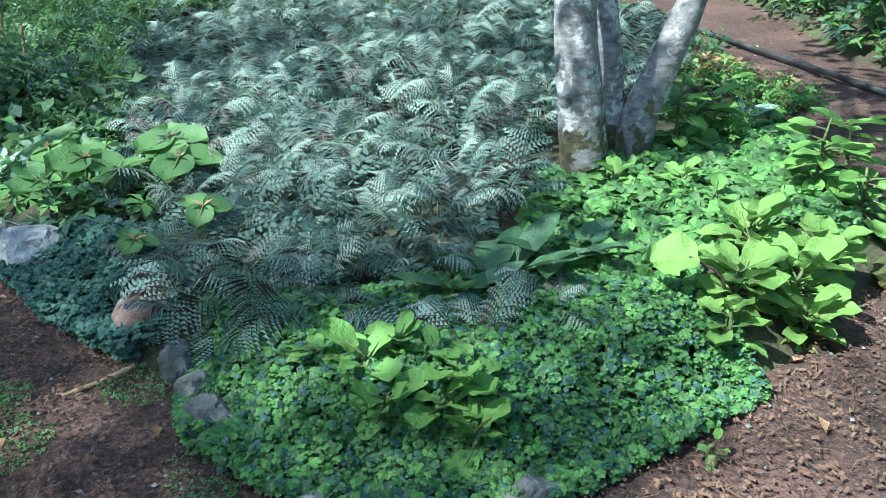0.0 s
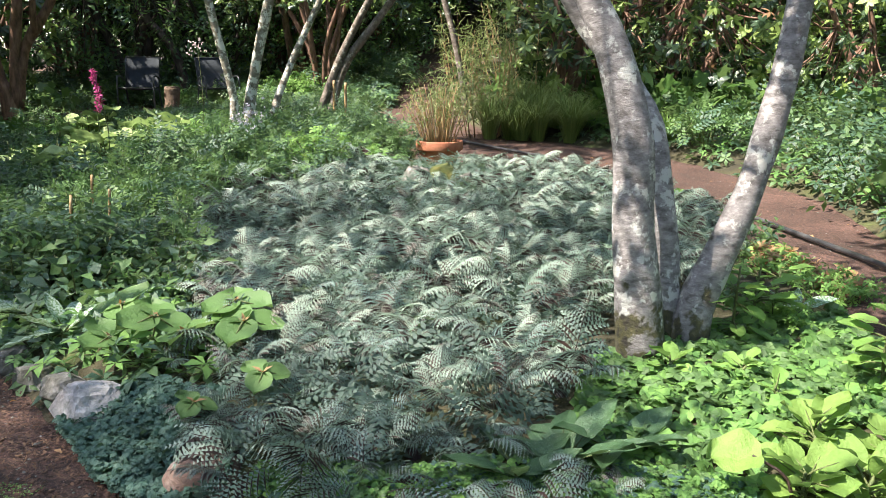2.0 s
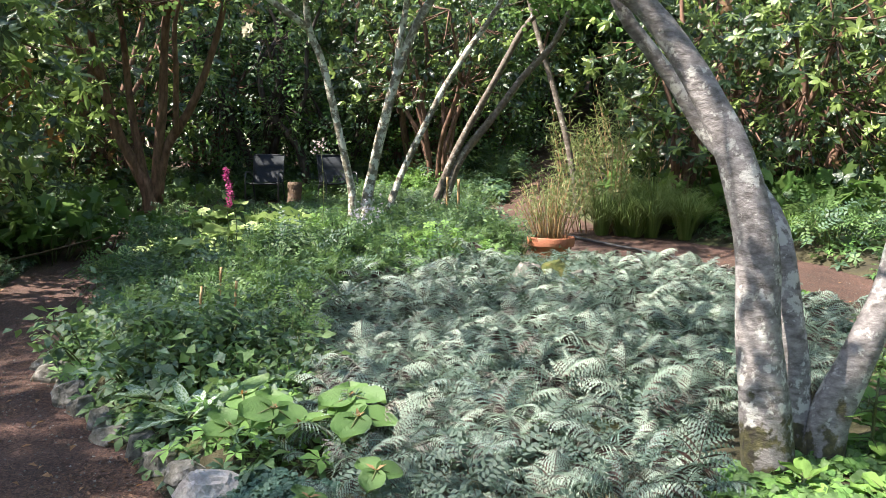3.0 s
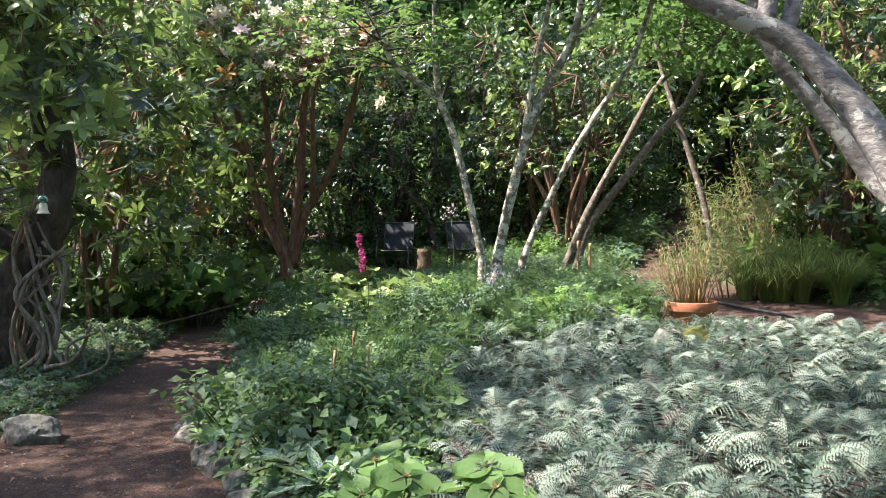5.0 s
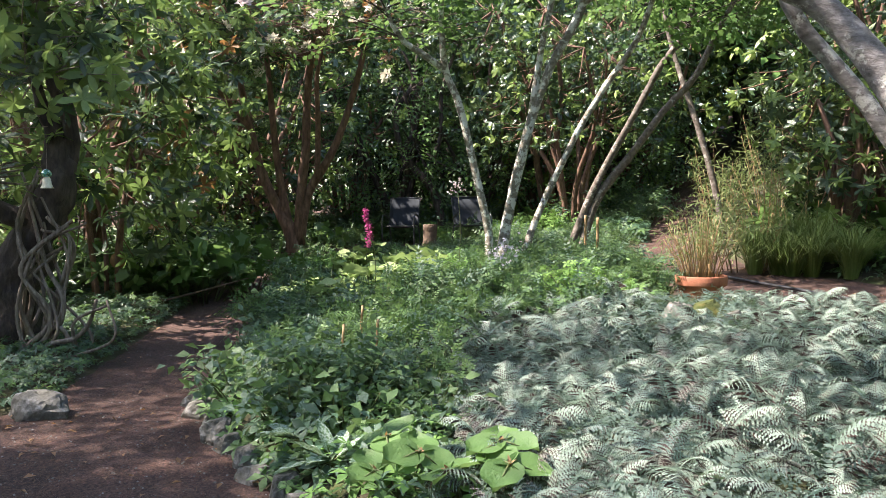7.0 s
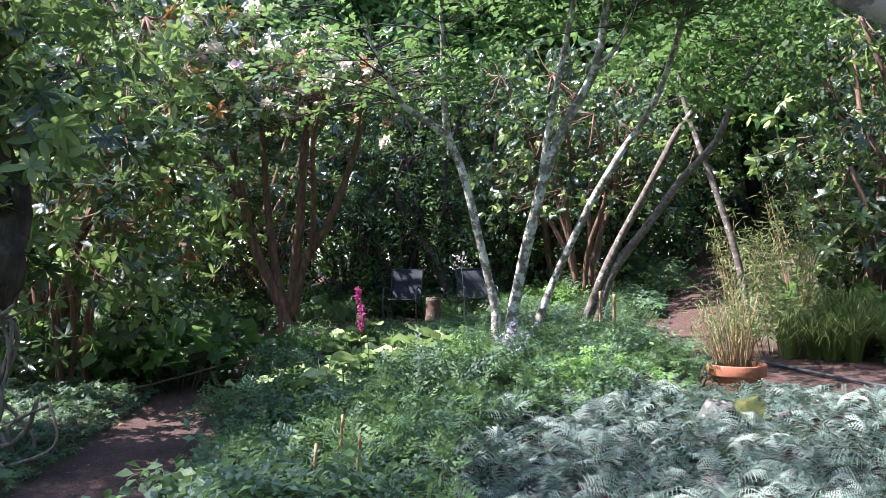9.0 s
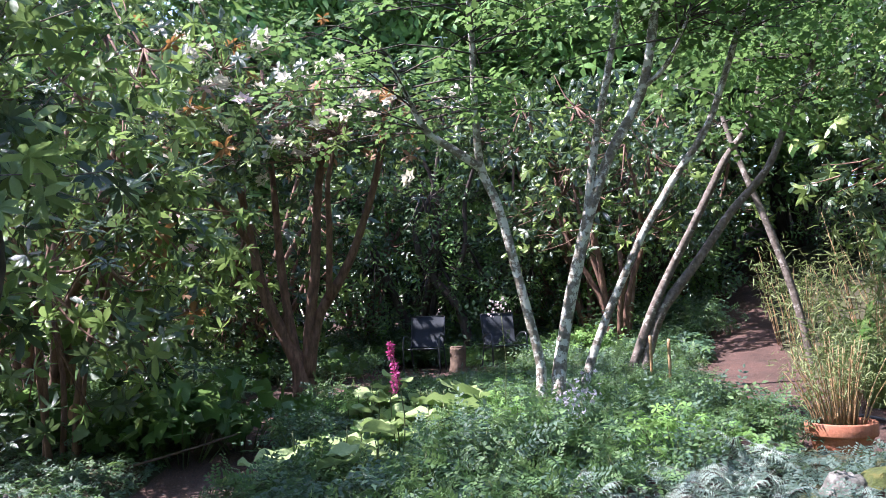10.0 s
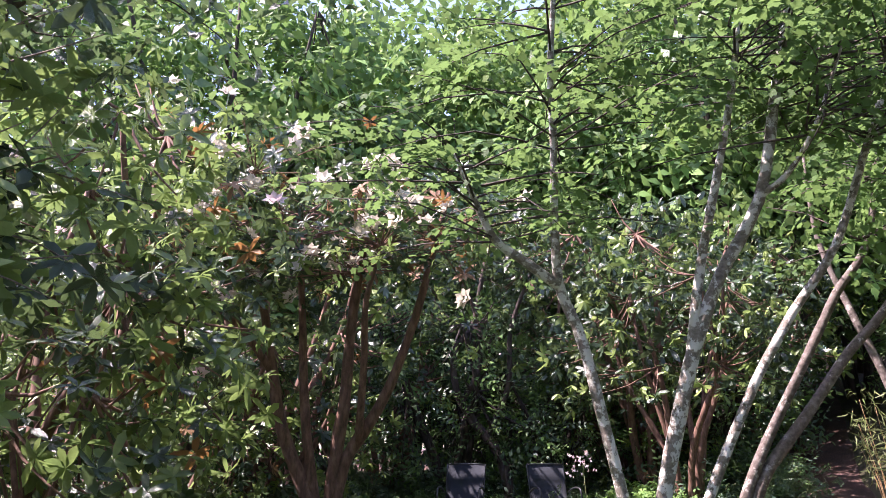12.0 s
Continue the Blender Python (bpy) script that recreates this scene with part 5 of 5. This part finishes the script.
thing("hollow_stone", "reddish-grey round stone with a hole in its top", "stone", me, pose(-0.74, 2.0, 0.065, 16, 6, 0) @ Matrix.Diagonal((1.1, 0.95, 1.0, 1)))


# ---- the seat corner ----
M_METAL, tr_, b_ = mat("dark_metal", (0.06, 0.065, 0.07), 0.4)
b_.inputs["Metallic"].default_value = 0.6
M_SLING, tr_, b_ = mat("black_sling_mesh", (0.035, 0.042, 0.05), 0.8)
b_.inputs["Specular IOR Level"].default_value = 0.15
tr_.links.new(ramp(tr_, noise_fac(tr_, 300.0, 1.0), [(0.3, (0.012, 0.015, 0.018)), (0.7, (0.032, 0.038, 0.045))]), b_.inputs["Base Color"])


def sheet(P, Q, thick, n=8, sag=0.0):
    """A thin padded panel between two rails P and Q (lists of equal length)."""
    P, Q = np.array(P, dtype=float), np.array(Q, dtype=float)
    m = len(P)
    V = []
    for side in (0, -thick):
        for i in range(m):
            for k in range(n + 1):
                u = k / n
                p = P[i] * (1 - u) + Q[i] * u
                V.append(p + np.array([0, 0, side - sag * math.sin(math.pi * u)]))
    w, o = n + 1, m * (n + 1)
    F = []
    for i in range(m - 1):
        for k in range(n):
            a = i * w + k
            F += [(a, a + 1, a + w + 1, a + w), (o + a, o + a + w, o + a + w + 1, o + a + 1)]
    for i in range(m - 1):
        for k in (0, n):
            a = i * w + k
            F.append((a, a + w, o + a + w, o + a))
    for k in range(n):
        for i in (0, m - 1):
            a = i * w + k
            F.append((a, a + 1, o + a + 1, o + a))
    return np.array(V), np.array(F)


def patio_chair(m):
    """A sling patio chair: two bent side frames with arms, seat and back of black mesh; it faces -y."""
    root = thing("patio_chair", "black mesh-sling patio chair with bent metal arms", "chair", None, m, "chairs in the clearing")
    w = 0.29
    for s_ in (-1, 1):
        x = s_ * w
        part("side_frame", mesh_from("side_frame", *tube([(x, -0.28, 0.0), (x, -0.3, 0.3), (x, -0.27, 0.56), (x, -0.2, 0.63), (x, 0.0, 0.62), (x, 0.18, 0.55)], [0.014] * 6, 24, 8), [M_METAL]), root)
        part("back_leg", mesh_from("back_leg", *tube([(x * 0.94, 0.34, 0.0), (x * 0.94, 0.2, 0.36), (x * 0.94, 0.12, 0.45)], [0.014] * 3, 10, 8), [M_METAL]), root)
        part("rail", mesh_from("rail", *tube([(x * 0.92, -0.26, 0.43), (x * 0.92, 0.1, 0.38), (x * 0.92, 0.19, 0.46), (x * 0.95, 0.32, 0.96)], [0.012] * 4, 24, 8), [M_METAL]), root)
    part("cross_bar", mesh_from("cross_bar", *tube([(-w, -0.27, 0.42), (0, -0.27, 0.42), (w, -0.27, 0.42)], [0.012] * 3, 4, 8), [M_METAL]), root)
    part("top_bar", mesh_from("top_bar", *tube([(-w * 0.95, 0.32, 0.96), (0, 0.325, 0.965), (w * 0.95, 0.32, 0.96)], [0.012] * 3, 4, 8), [M_METAL]), root)
    part("seat", mesh_from("seat", *sheet([(-w * 0.9, -0.26, 0.435), (-w * 0.9, -0.05, 0.42), (-w * 0.9, 0.12, 0.4)], [(w * 0.9, -0.26, 0.435), (w * 0.9, -0.05, 0.42), (w * 0.9, 0.12, 0.4)], 0.008, 8, 0.02), [M_SLING]), root)
    part("backrest", mesh_from("backrest", *sheet([(-w * 0.9, 0.16, 0.43), (-w * 0.92, 0.25, 0.72), (-w * 0.93, 0.32, 0.97)], [(w * 0.9, 0.16, 0.43), (w * 0.92, 0.25, 0.72), (w * 0.93, 0.32, 0.97)], 0.01, 8, 0.0), [M_SLING]), root)
    return root


patio_chair(pose(-6.2, 13.3, float(ground_z(-6.2, 13.3)), 0, 0, 12) @ Matrix.Diagonal((1, 1, 0.92, 1)))
patio_chair(pose(-5.02, 13.75, float(ground_z(-5.02, 13.75)), 0, 0, 38) @ Matrix.Diagonal((1, 1, 0.92, 1)))
sx, sy = -5.5, 12.95
stump = thing("stump_table", "weathered upright log stump used as a table", "stump", None, pose(sx, sy, float(ground_z(sx, sy)) - 0.02))
V, F = tube([(0, 0, 0), (0, 0, 0.2), (0.01, 0, 0.42)], [0.14, 0.12, 0.12], 10, 22, 0.12, 3.0)
part("log", mesh_from("log", V, F, [M_STUMP]), stump)
V, F = tube([(0.01, 0, 0.418), (0.01, 0, 0.43), (0.01, 0, 0.436)], [0.118, 0.116, 0.11], 3, 22)
part("sawn_top", mesh_from("sawn_top", V, F, [M_STUMP]), stump, "paler sawn top")


# ---- pot with dwarf bamboo ----
def lathe(prof, n=40):
    V, F = [], []
    for r, z in prof:
        V += [(r * math.cos(2 * math.pi * k / n), r * math.sin(2 * math.pi * k / n), z) for k in range(n)]
    for i in range(len(prof) - 1):
        F += [(i * n + k, i * n + (k + 1) % n, (i + 1) * n + (k + 1) % n, (i + 1) * n + k) for k in range(n)]
    return np.array(V), np.array(F)


pot_x, pot_y = -0.62, 7.42
pz = float(ground_z(pot_x, pot_y))
pot = thing("terracotta_pot", "terracotta pot with a thick rim standing behind the ferns", "plant pot", None, pose(pot_x, pot_y, pz) @ Matrix.Diagonal((0.8, 0.8, 0.92, 1)))
part("pot_body", mesh_from("pot_body", *lathe([(0.0, 0.0), (0.17, 0.0), (0.185, 0.01), (0.235, 0.22), (0.236, 0.225)]), [M_TERRA]), pot)
part("pot_rim", mesh_from("pot_rim", *lathe([(0.236, 0.222), (0.262, 0.226), (0.268, 0.24), (0.272, 0.31), (0.265, 0.32), (0.245, 0.318), (0.238, 0.3), (0.235, 0.24)]), [M_TERRA]), pot)
part("soil", mesh_from("soil", *lathe([(0.24, 0.27), (0.12, 0.285), (0.001, 0.29)]), [M_SOIL]), pot)
BLADE = leaf5(0.13, 0.014, 0.35, 0.1, 0.3)


def cane_clump(name, label, x, y, z, canes, h, r0, r1, leafmat, canemat, per, cat, lsc=1.0):
    root = thing(name, label, cat, None, pose(x, y, z))
    pcs, tp = [], []
    for k in range(canes):
        a, q = rnd.uniform(0, 6.283), math.sqrt(rnd.random())
        hh = h * rnd.uniform(0.6, 1.05)
        b0 = np.array([r0 * q * math.cos(a), r0 * q * math.sin(a), 0])
        e = np.array([r1 * q * math.cos(a), r1 * q * math.sin(a), hh])
        m_ = b0 * 0.6 + e * 0.4 + np.array([0, 0, hh * 0.12])
        pcs.append(tube([b0, m_, e], [0.006, 0.005, 0.002], 5, 5))
        tp += [b0 + (e - b0) * u + np.array([0, 0, 0.08 * hh]) for u in (0.45, 0.6, 0.75, 0.9, 1.0)]
    V, F, _ = joined(pcs)
    part("cane_mass", mesh_from("cane_mass", V, F, [canemat]), root, kind="stuff")
    tp = np.array(tp)
    n = len(tp) * per
    P = np.repeat(tp, per, axis=0) + rng.normal(0, 0.05, (n, 3))
    N = rng.normal(0, 0.6, (n, 3)) + np.array([0, 0, 0.5])
    V, F = scatter(BLADE[0], BLADE[1], frames_of(P, N, rng.uniform(0, 6.28, n), lsc * rng.uniform(0.7, 1.3, n)))
    part("foliage", mesh_from("foliage", V, F, [leafmat]), root, kind="stuff")
    return root


cane_clump("dwarf_bamboo", "yellow-green dwarf bamboo growing in the pot", pot_x, pot_y, pz + 0.25, 46, 0.58, 0.14, 0.32, L_BAMBOO, M_CANE, 5, "bamboo", 0.55)
for x, y, h, r in ((-0.6, 12.3, 1.2, 0.5), (-0.75, 13.6, 1.3, 0.5), (-0.12, 10.2, 1.2, 0.55), (0.3, 10.8, 1.7, 0.7), (0.05, 11.5, 1.8, 0.7), (-0.3, 9.7, 0.7, 0.5)):
    cane_clump("bamboo_clump", "loose clump of leafy bamboo beside the path", x, y, bed_z(x, y), 14, h, 0.25, r, L_BAMBOO, M_CANE, 6, "bamboo", 1.1)


def grass(x, y, n, h, r, leafmat=None):
    root = thing("ornamental_grass", "arching clump of long green grass blades", "grass", None, pose(x, y, bed_z(x, y)), "grass clumps")
    V, F = [], []
    for k in range(n):
        a = rnd.uniform(0, 6.283)
        d = np.array([math.cos(a), math.sin(a), 0])
        s_ = np.array([-d[1], d[0], 0]) * 0.006
        hh, rr = h * rnd.uniform(0.6, 1.1), r * rnd.uniform(0.3, 1.1)
        o_ = d * rnd.uniform(0, 0.08)
        b0 = len(V)
        for i in range(5):
            u = i / 4
            c = o_ + d * rr * u ** 1.5 + np.array([0, 0, hh * (1.85 * u - 1.35 * u ** 2)])
            V += [c - s_ * (1.05 - u), c + s_ * (1.05 - u)]
        F += [(b0 + 2 * i, b0 + 2 * i + 1, b0 + 2 * i + 3, b0 + 2 * i + 2) for i in range(4)]
    part("blade_mass", mesh_from("blade_mass", np.array(V), np.array(F), [leafmat or L_GRASS]), root, kind="stuff")


for k in range(11):
    gx_, gy_ = rnd.uniform(-0.25, 0.95), rnd.uniform(9.25, 10.3)
    grass(gx_, gy_, 190, rnd.uniform(0.55, 0.85), rnd.uniform(0.6, 0.95), L_GRASS)
for x, y in ((1.7, 8.9), (1.45, 9.4), (2.0, 9.2)):
    grass(x, y, 160, 0.5, 0.6, L_LIME)

# ---- irrigation hose along the right path ----
hose_pts = [(-0.6, 9.1), (-0.1, 8.6), (0.5, 8.0), (1.1, 7.2), (1.62, 6.2), (1.95, 5.3), (2.15, 4.4), (2.35, 3.4), (2.6, 2.2)]
V, F = tube([(x, y, float(ground_z(x, y)) + 0.03) for x, y in hose_pts], [0.016] * len(hose_pts), 60, 10)
M_HOSE = rocky("black_rubber", (0.02, 0.02, 0.022), (0.04, 0.04, 0.043), (0.09, 0.09, 0.09), 5.0, 0.35, 60.0, 0.002)
thing("garden_hose", "black rubber hose lying along the path", "hose", mesh_from("garden_hose", V, F, [M_HOSE]))

# ---- stakes, sticks, bell and other small things ----
def rod(name, label, cat, P, r, material, sides=7, group=""):
    V, F = tube(P, r, max(4, 3 * len(P)), sides, 0.1, rnd.uniform(0, 9))
    return thing(name, label, cat, mesh_from(name, V, F, [material]), None, group)


for x, y, h in ((-2.09, 3.78, 0.36), (-2.0, 3.98, 0.36), (-2.18, 4.15, 0.4)):
    z = bed_z(x, y)
    rod("plant_stake", "thin split-wood plant stake among low plants", "stake", [(x, y, z - 0.05), (x + 0.01, y, z + h / 2), (x + 0.02, y + 0.01, z + h)], [0.008, 0.007, 0.007], M_CANE, 6, "plant stakes")
for x, y in ((-1.95, 9.7), (-2.2, 10.2)):
    z = bed_z(x, y)
    rod("plant_stake", "short wooden stake at the back of the bed", "stake", [(x, y, z - 0.05), (x, y, z + 0.25), (x, y + 0.01, z + 0.5)], [0.018] * 3, M_CANE, 6, "plant stakes")
rod("fallen_stick", "short fallen stick on the path", "stick", [(-0.88, 1.73, 0.03), (-0.81, 1.775, 0.036), (-0.74, 1.82, 0.05)], [0.005, 0.006, 0.007], M_CANE)
rod("fallen_branch", "long bare branch lying under the shrubs", "stick", [(-5.5, 6.1, 0.14), (-5.1, 6.4, 0.25), (-4.75, 6.7, 0.36)], [0.011, 0.009, 0.005], M_STUMP)

gnarl = tree("gnarled_old_trunk", "gnarled dark old trunk wrapped in twisted vine stems", [
    ([(-5.16, 4.4, -0.02), (-5.13, 4.43, 0.43), (-5.0, 4.5, 0.84), (-4.83, 4.58, 1.24), (-4.85, 4.59, 1.61), (-4.97, 4.56, 1.9), (-5.1, 4.6, 2.8)], [0.26, 0.19, 0.15, 0.13, 0.075, 0.045, 0.025]),
    ([(-4.83, 4.59, 1.29), (-4.74, 4.64, 1.61), (-4.89, 4.59, 2.02), (-5.01, 4.56, 2.39), (-4.98, 4.59, 2.9)], [0.09, 0.06, 0.045, 0.035, 0.02]),
    ([(-4.95, 4.5, 0.95), (-5.2, 4.3, 1.1), (-5.5, 4.2, 1.3)], [0.1, 0.07, 0.05])], M_BARK_DARK, lump=0.5)
for P in ([(-4.78, 4.34, 0.0), (-4.69, 4.39, 0.37), (-4.57, 4.45, 0.77), (-4.72, 4.4, 1.0)], [(-4.75, 4.35, 0.0), (-4.89, 4.31, 0.41), (-4.82, 4.35, 0.69), (-4.64, 4.43, 0.81)], [(-4.88, 4.19, 0.0), (-4.66, 4.29, 0.35), (-4.74, 4.27, 0.62), (-4.51, 4.38, 0.97)], [(-4.75, 4.3, 0.0), (-4.59, 4.25, 0.15), (-4.4, 4.28, 0.13), (-4.3, 4.33, 0.28), (-4.24, 4.35, 0.45)], [(-4.95, 4.3, 0.0), (-4.8, 4.33, 0.5), (-4.9, 4.36, 0.9), (-4.8, 4.45, 1.3)], [(-4.7, 4.3, 0.0), (-4.6, 4.35, 0.4), (-4.72, 4.36, 0.7), (-4.85, 4.4, 1.2)]):
    for twist in range(3):
        jit = lambda s_: rnd.gauss(0, s_ * (0.5 + 0.7 * twist))
        Q = [(a + 5.16 + jit(0.06), b - 4.4 + jit(0.05), c + 0.02 + (jit(0.05) if c > 0.05 else 0)) for a, b, c in P]
        part("vine_stem", stem_mesh("vine_stem", Q, np.linspace(0.02, 0.011, len(P)) * (1.1 - 0.2 * twist), M_VINE, 24, 7, 0.35), gnarl, "twisted grey vine stem")
tips = twigs(gnarl, [(0.1, 0.2, 2.5), (0.15, 0.15, 2.0), (0.0, 0.2, 2.8), (-0.3, -0.1, 1.3)], M_VINE, 140, (1, 1, 0.8), 0.95)
crown(gnarl, tips, W3, [L_RHODO_LT, L_RHODO], 1, (0.1, 0.1, 0.1), (0.9, 1.4), kinds=[0.72, 0.28])
tips = twigs(gnarl, along([(0.06, 0.2, 2.8), (0.3, 0.5, 3.3), (0.7, 0.8, 3.6), (1.0, 1.0, 3.7)], 10, 0.0), M_BARK_DARK, 40, (1, 1, 0.3), 0.7, "overhanging_twig_mass")
part("limb", stem_mesh("limb", [(0.06, 0.2, 2.75), (0.3, 0.5, 3.3), (0.7, 0.8, 3.6), (1.0, 1.0, 3.7)], [0.05, 0.035, 0.025, 0.012], M_BARK_DARK, 16, 8), gnarl)
crown(gnarl, tips, leaf5(0.085, 0.05, 0.2, 0.12, 0.5), [L_DARKGREEN, L_RHODO], 9, (0.14, 0.14, 0.1), (0.8, 1.3), "overhanging_foliage", kinds=[0.5, 0.5])

M_BELL, tr_, b_ = mat("cream_ceramic", (0.72, 0.68, 0.56), 0.35)
tr_.links.new(ramp(tr_, noise_fac(tr_, 60.0), [(0.3, (0.6, 0.55, 0.42)), (0.6, (0.75, 0.72, 0.6))]), b_.inputs["Base Color"])
M_GLASS, tr_, b_ = mat("green_glass", (0.1, 0.4, 0.3), 0.1)
b_.inputs["Transmission Weight"].default_value = 0.6
bell = thing("hanging_bell", "small cream ceramic bell hanging by the old trunk", "bell", None, pose(-4.62, 4.3, 1.21))
part("bell_body", mesh_from("bell_body", *lathe([(0.0, 0.075), (0.018, 0.073), (0.026, 0.06), (0.029, 0.03), (0.036, 0.008), (0.045, 0.0), (0.041, -0.002), (0.03, 0.012), (0.022, 0.05), (0.001, 0.062)], 24), [M_BELL]), bell)
part("cord", mesh_from("cord", *tube([(0, 0, 0.07), (0.004, 0, 0.15), (-0.06, 0.06, 0.3)], [0.002] * 3, 5, 5), [M_VINE]), bell)
part("glass_bead", mesh_from("glass_bead", *lathe([(0.001, 0.13), (0.022, 0.12), (0.034, 0.1), (0.034, 0.085), (0.02, 0.075), (0.001, 0.072)], 20), [M_GLASS]), bell, "green glass float")
tag_leaf = blade(0.16, 0.15, 0.1, 0.03, 2.0, 0.5, 0.6)
thing("hanging_dead_leaf", "large tan dead leaf caught on a stem", "leaf", mesh_from("hanging_dead_leaf", *tag_leaf, [L_BROWN]), pose(-6.05, 6.33, 0.6, -82, 0, 20))

ast = thing("astilbe", "magenta astilbe plume on a thin stalk", "flower", None, pose(-3.3, 6.5, bed_z(-3.3, 6.5)))
part("stalk", mesh_from("stalk", *tube([(0, 0, 0), (0.03, 0, 0.35), (-0.04, 0, 0.72)], [0.006, 0.005, 0.003], 6, 5), [M_STEM]), ast)
pl = leaf5(0.035, 0.014)
P = np.array([(-0.04 + 0.014 * rnd.gauss(0, 1) * (1 - u) + 0.02 * math.sin(5 * u), 0.02 * rnd.gauss(0, 1) * (1 - u), 0.5 + 0.33 * u) for u in (rnd.random() for _ in range(260))])
V, F = scatter(pl[0], pl[1], frames_of(P, rng.normal(0, 1, (260, 3)), rng.uniform(0, 6.28, 260), rng.uniform(0.6, 1.2, 260)))
part("plume", mesh_from("plume", V, F, [L_MAGENTA]), ast, "feathery magenta plume")


def airy_flower(x, y, h, n, leafmat, label, spread=0.12):
    root = thing("airy_flower_spray", label, "flower", None, pose(x, y, bed_z(x, y)))
    part("stalk", mesh_from("stalk", *tube([(0, 0, 0), (0.03, 0, h / 2), (0.0, 0, h)], [0.005, 0.004, 0.002], 5, 5), [M_STEM]), root)
    P = np.array([0, 0, h]) + rng.normal(0, 1, (n, 3)) * np.array([spread, spread, spread])
    V, F = scatter(whorl(5, 0.02, 0.014, 20, rnd)[0], whorl(5, 0.02, 0.014, 20, rnd)[1], frames_of(P, rng.normal(0, 1, (n, 3)), rng.uniform(0, 6.28, n), rng.uniform(0.6, 1.1, n)))
    part("blossom", mesh_from("blossom", V, F, [leafmat]), root)


airy_flower(-2.1, 6.6, 0.45, 70, L_LILAC, "pale lilac flower spray above green leaves", 0.07)
airy_flower(-3.15, 8.2, 0.95, 34, L_PINKPETAL, "pale pink flower spray beside the tree stem", 0.06)

# orange-brown dying patch beside the tree
carpet("orange_foliage", "small patch of orange-brown dying foliage on mossy soil", lambda x, y: (x - 1.5) ** 2 + (y - 4.15) ** 2 < 0.07, (1.2, 3.8, 1.8, 4.5), 500, QUINT, [L_BROWN, L_LIME], [0.7, 0.3], (0.5, 1.0), 0.12)


# ---- litter on the paths ----
def on_path(x, y):
    return not any(inside(p, x, y) for p in BEDS.values())


P = []
while len(P) < 30000:
    x, y = rnd.uniform(-6, 3), rnd.uniform(0.2, 11) ** 1.0
    if rnd.random() < 0.5:
        y = rnd.uniform(0.6, 3.5)
    if on_path(x, y):
        P.append((x, y, float(ground_z(x, y)) + 0.012))
P = np.array(P)
NEEDLE = (np.array([[-0.0012, 0, 0], [0.0012, 0, 0], [0.0006, 0.03, 0.002], [-0.0006, 0.03, 0.002]]), np.array([[0, 1, 2], [0, 2, 3]]))
V, F = scatter(*NEEDLE, frames_of(P, rng.normal(0, 0.25, P.shape) + np.array([0, 0, 1]), rng.uniform(0, 6.28, len(P)), rng.uniform(0.35, 1.1, len(P))))
thing("needle_litter", "fallen brown needles scattered on the path", "litter", mesh_from("needle_litter", V, F, [M_NEEDLE]), kind="stuff")
P2 = P[rng.choice(len(P), 420)]
LITTER = leaf5(0.035, 0.018, 0.1, 0.3)
V, F = scatter(*LITTER, frames_of(P2 + np.array([0, 0, 0.004]), rng.normal(0, 0.25, P2.shape) + np.array([0, 0, 1]), rng.uniform(0, 6.28, len(P2)), rng.uniform(0.5, 1.4, len(P2))))
thing("leaf_litter", "small dry fallen leaves on the path", "litter", mesh_from("leaf_litter", V, F, [L_BROWN]), kind="stuff")
P3 = P[rng.choice(len(P), 7000)] + rng.normal(0, 0.02, (7000, 3)) * np.array([1, 1, 0])
peb = np.array([[0, 0, 0.006], [0.008, 0, 0], [0, 0.007, 0], [-0.007, 0, 0], [0, -0.008, 0]])
V, F = scatter(peb, np.array([[0, 1, 2], [0, 2, 3], [0, 3, 4], [0, 4, 1]]), frames_of(P3 - np.array([0, 0, 0.004]), rng.normal(0, 0.15, P3.shape) + np.array([0, 0, 1]), rng.uniform(0, 6.28, len(P3)), rng.uniform(0.2, 1.0, len(P3)) ** 1.5))
thing("path_gravel", "small grey pebbles in the path", "gravel", mesh_from("path_gravel", V, F, [M_STONE]), kind="stuff")

NEARP = []
while len(NEARP) < 15000:
    x, y = rnd.uniform(-1.9, 1.9), rnd.uniform(0.85, 2.7)
    if on_path(x, y):
        NEARP.append((x, y, float(ground_z(x, y)) + 0.012))
NEARP = np.array(NEARP)
CHIP = (np.array([[-0.003, -0.006, 0], [0.003, -0.005, 0.001], [0.0025, 0.006, 0.002], [-0.002, 0.007, 0]]), np.array([[0, 1, 2], [0, 2, 3]]))
V, F = scatter(*CHIP, frames_of(NEARP, rng.normal(0, 0.3, NEARP.shape) + np.array([0, 0, 1]), rng.uniform(0, 6.28, len(NEARP)), rng.uniform(0.3, 1.3, len(NEARP))))
thing("bark_chips", "small brown bark chips trodden into the path", "litter", mesh_from("bark_chips", V, F, [M_NEEDLE]), kind="stuff")

carpet("path_moss", "thin bright green moss tufts on the near path", lambda x, y: on_path(x, y) and noise.noise(Vector((x * 3.5, y * 3.5, 7))) > 0.12, (-1.7, 0.9, -0.4, 2.0), 5000, TREFOIL, [L_COVER, L_MID], [0.6, 0.4], (0.08, 0.22), 0.012)
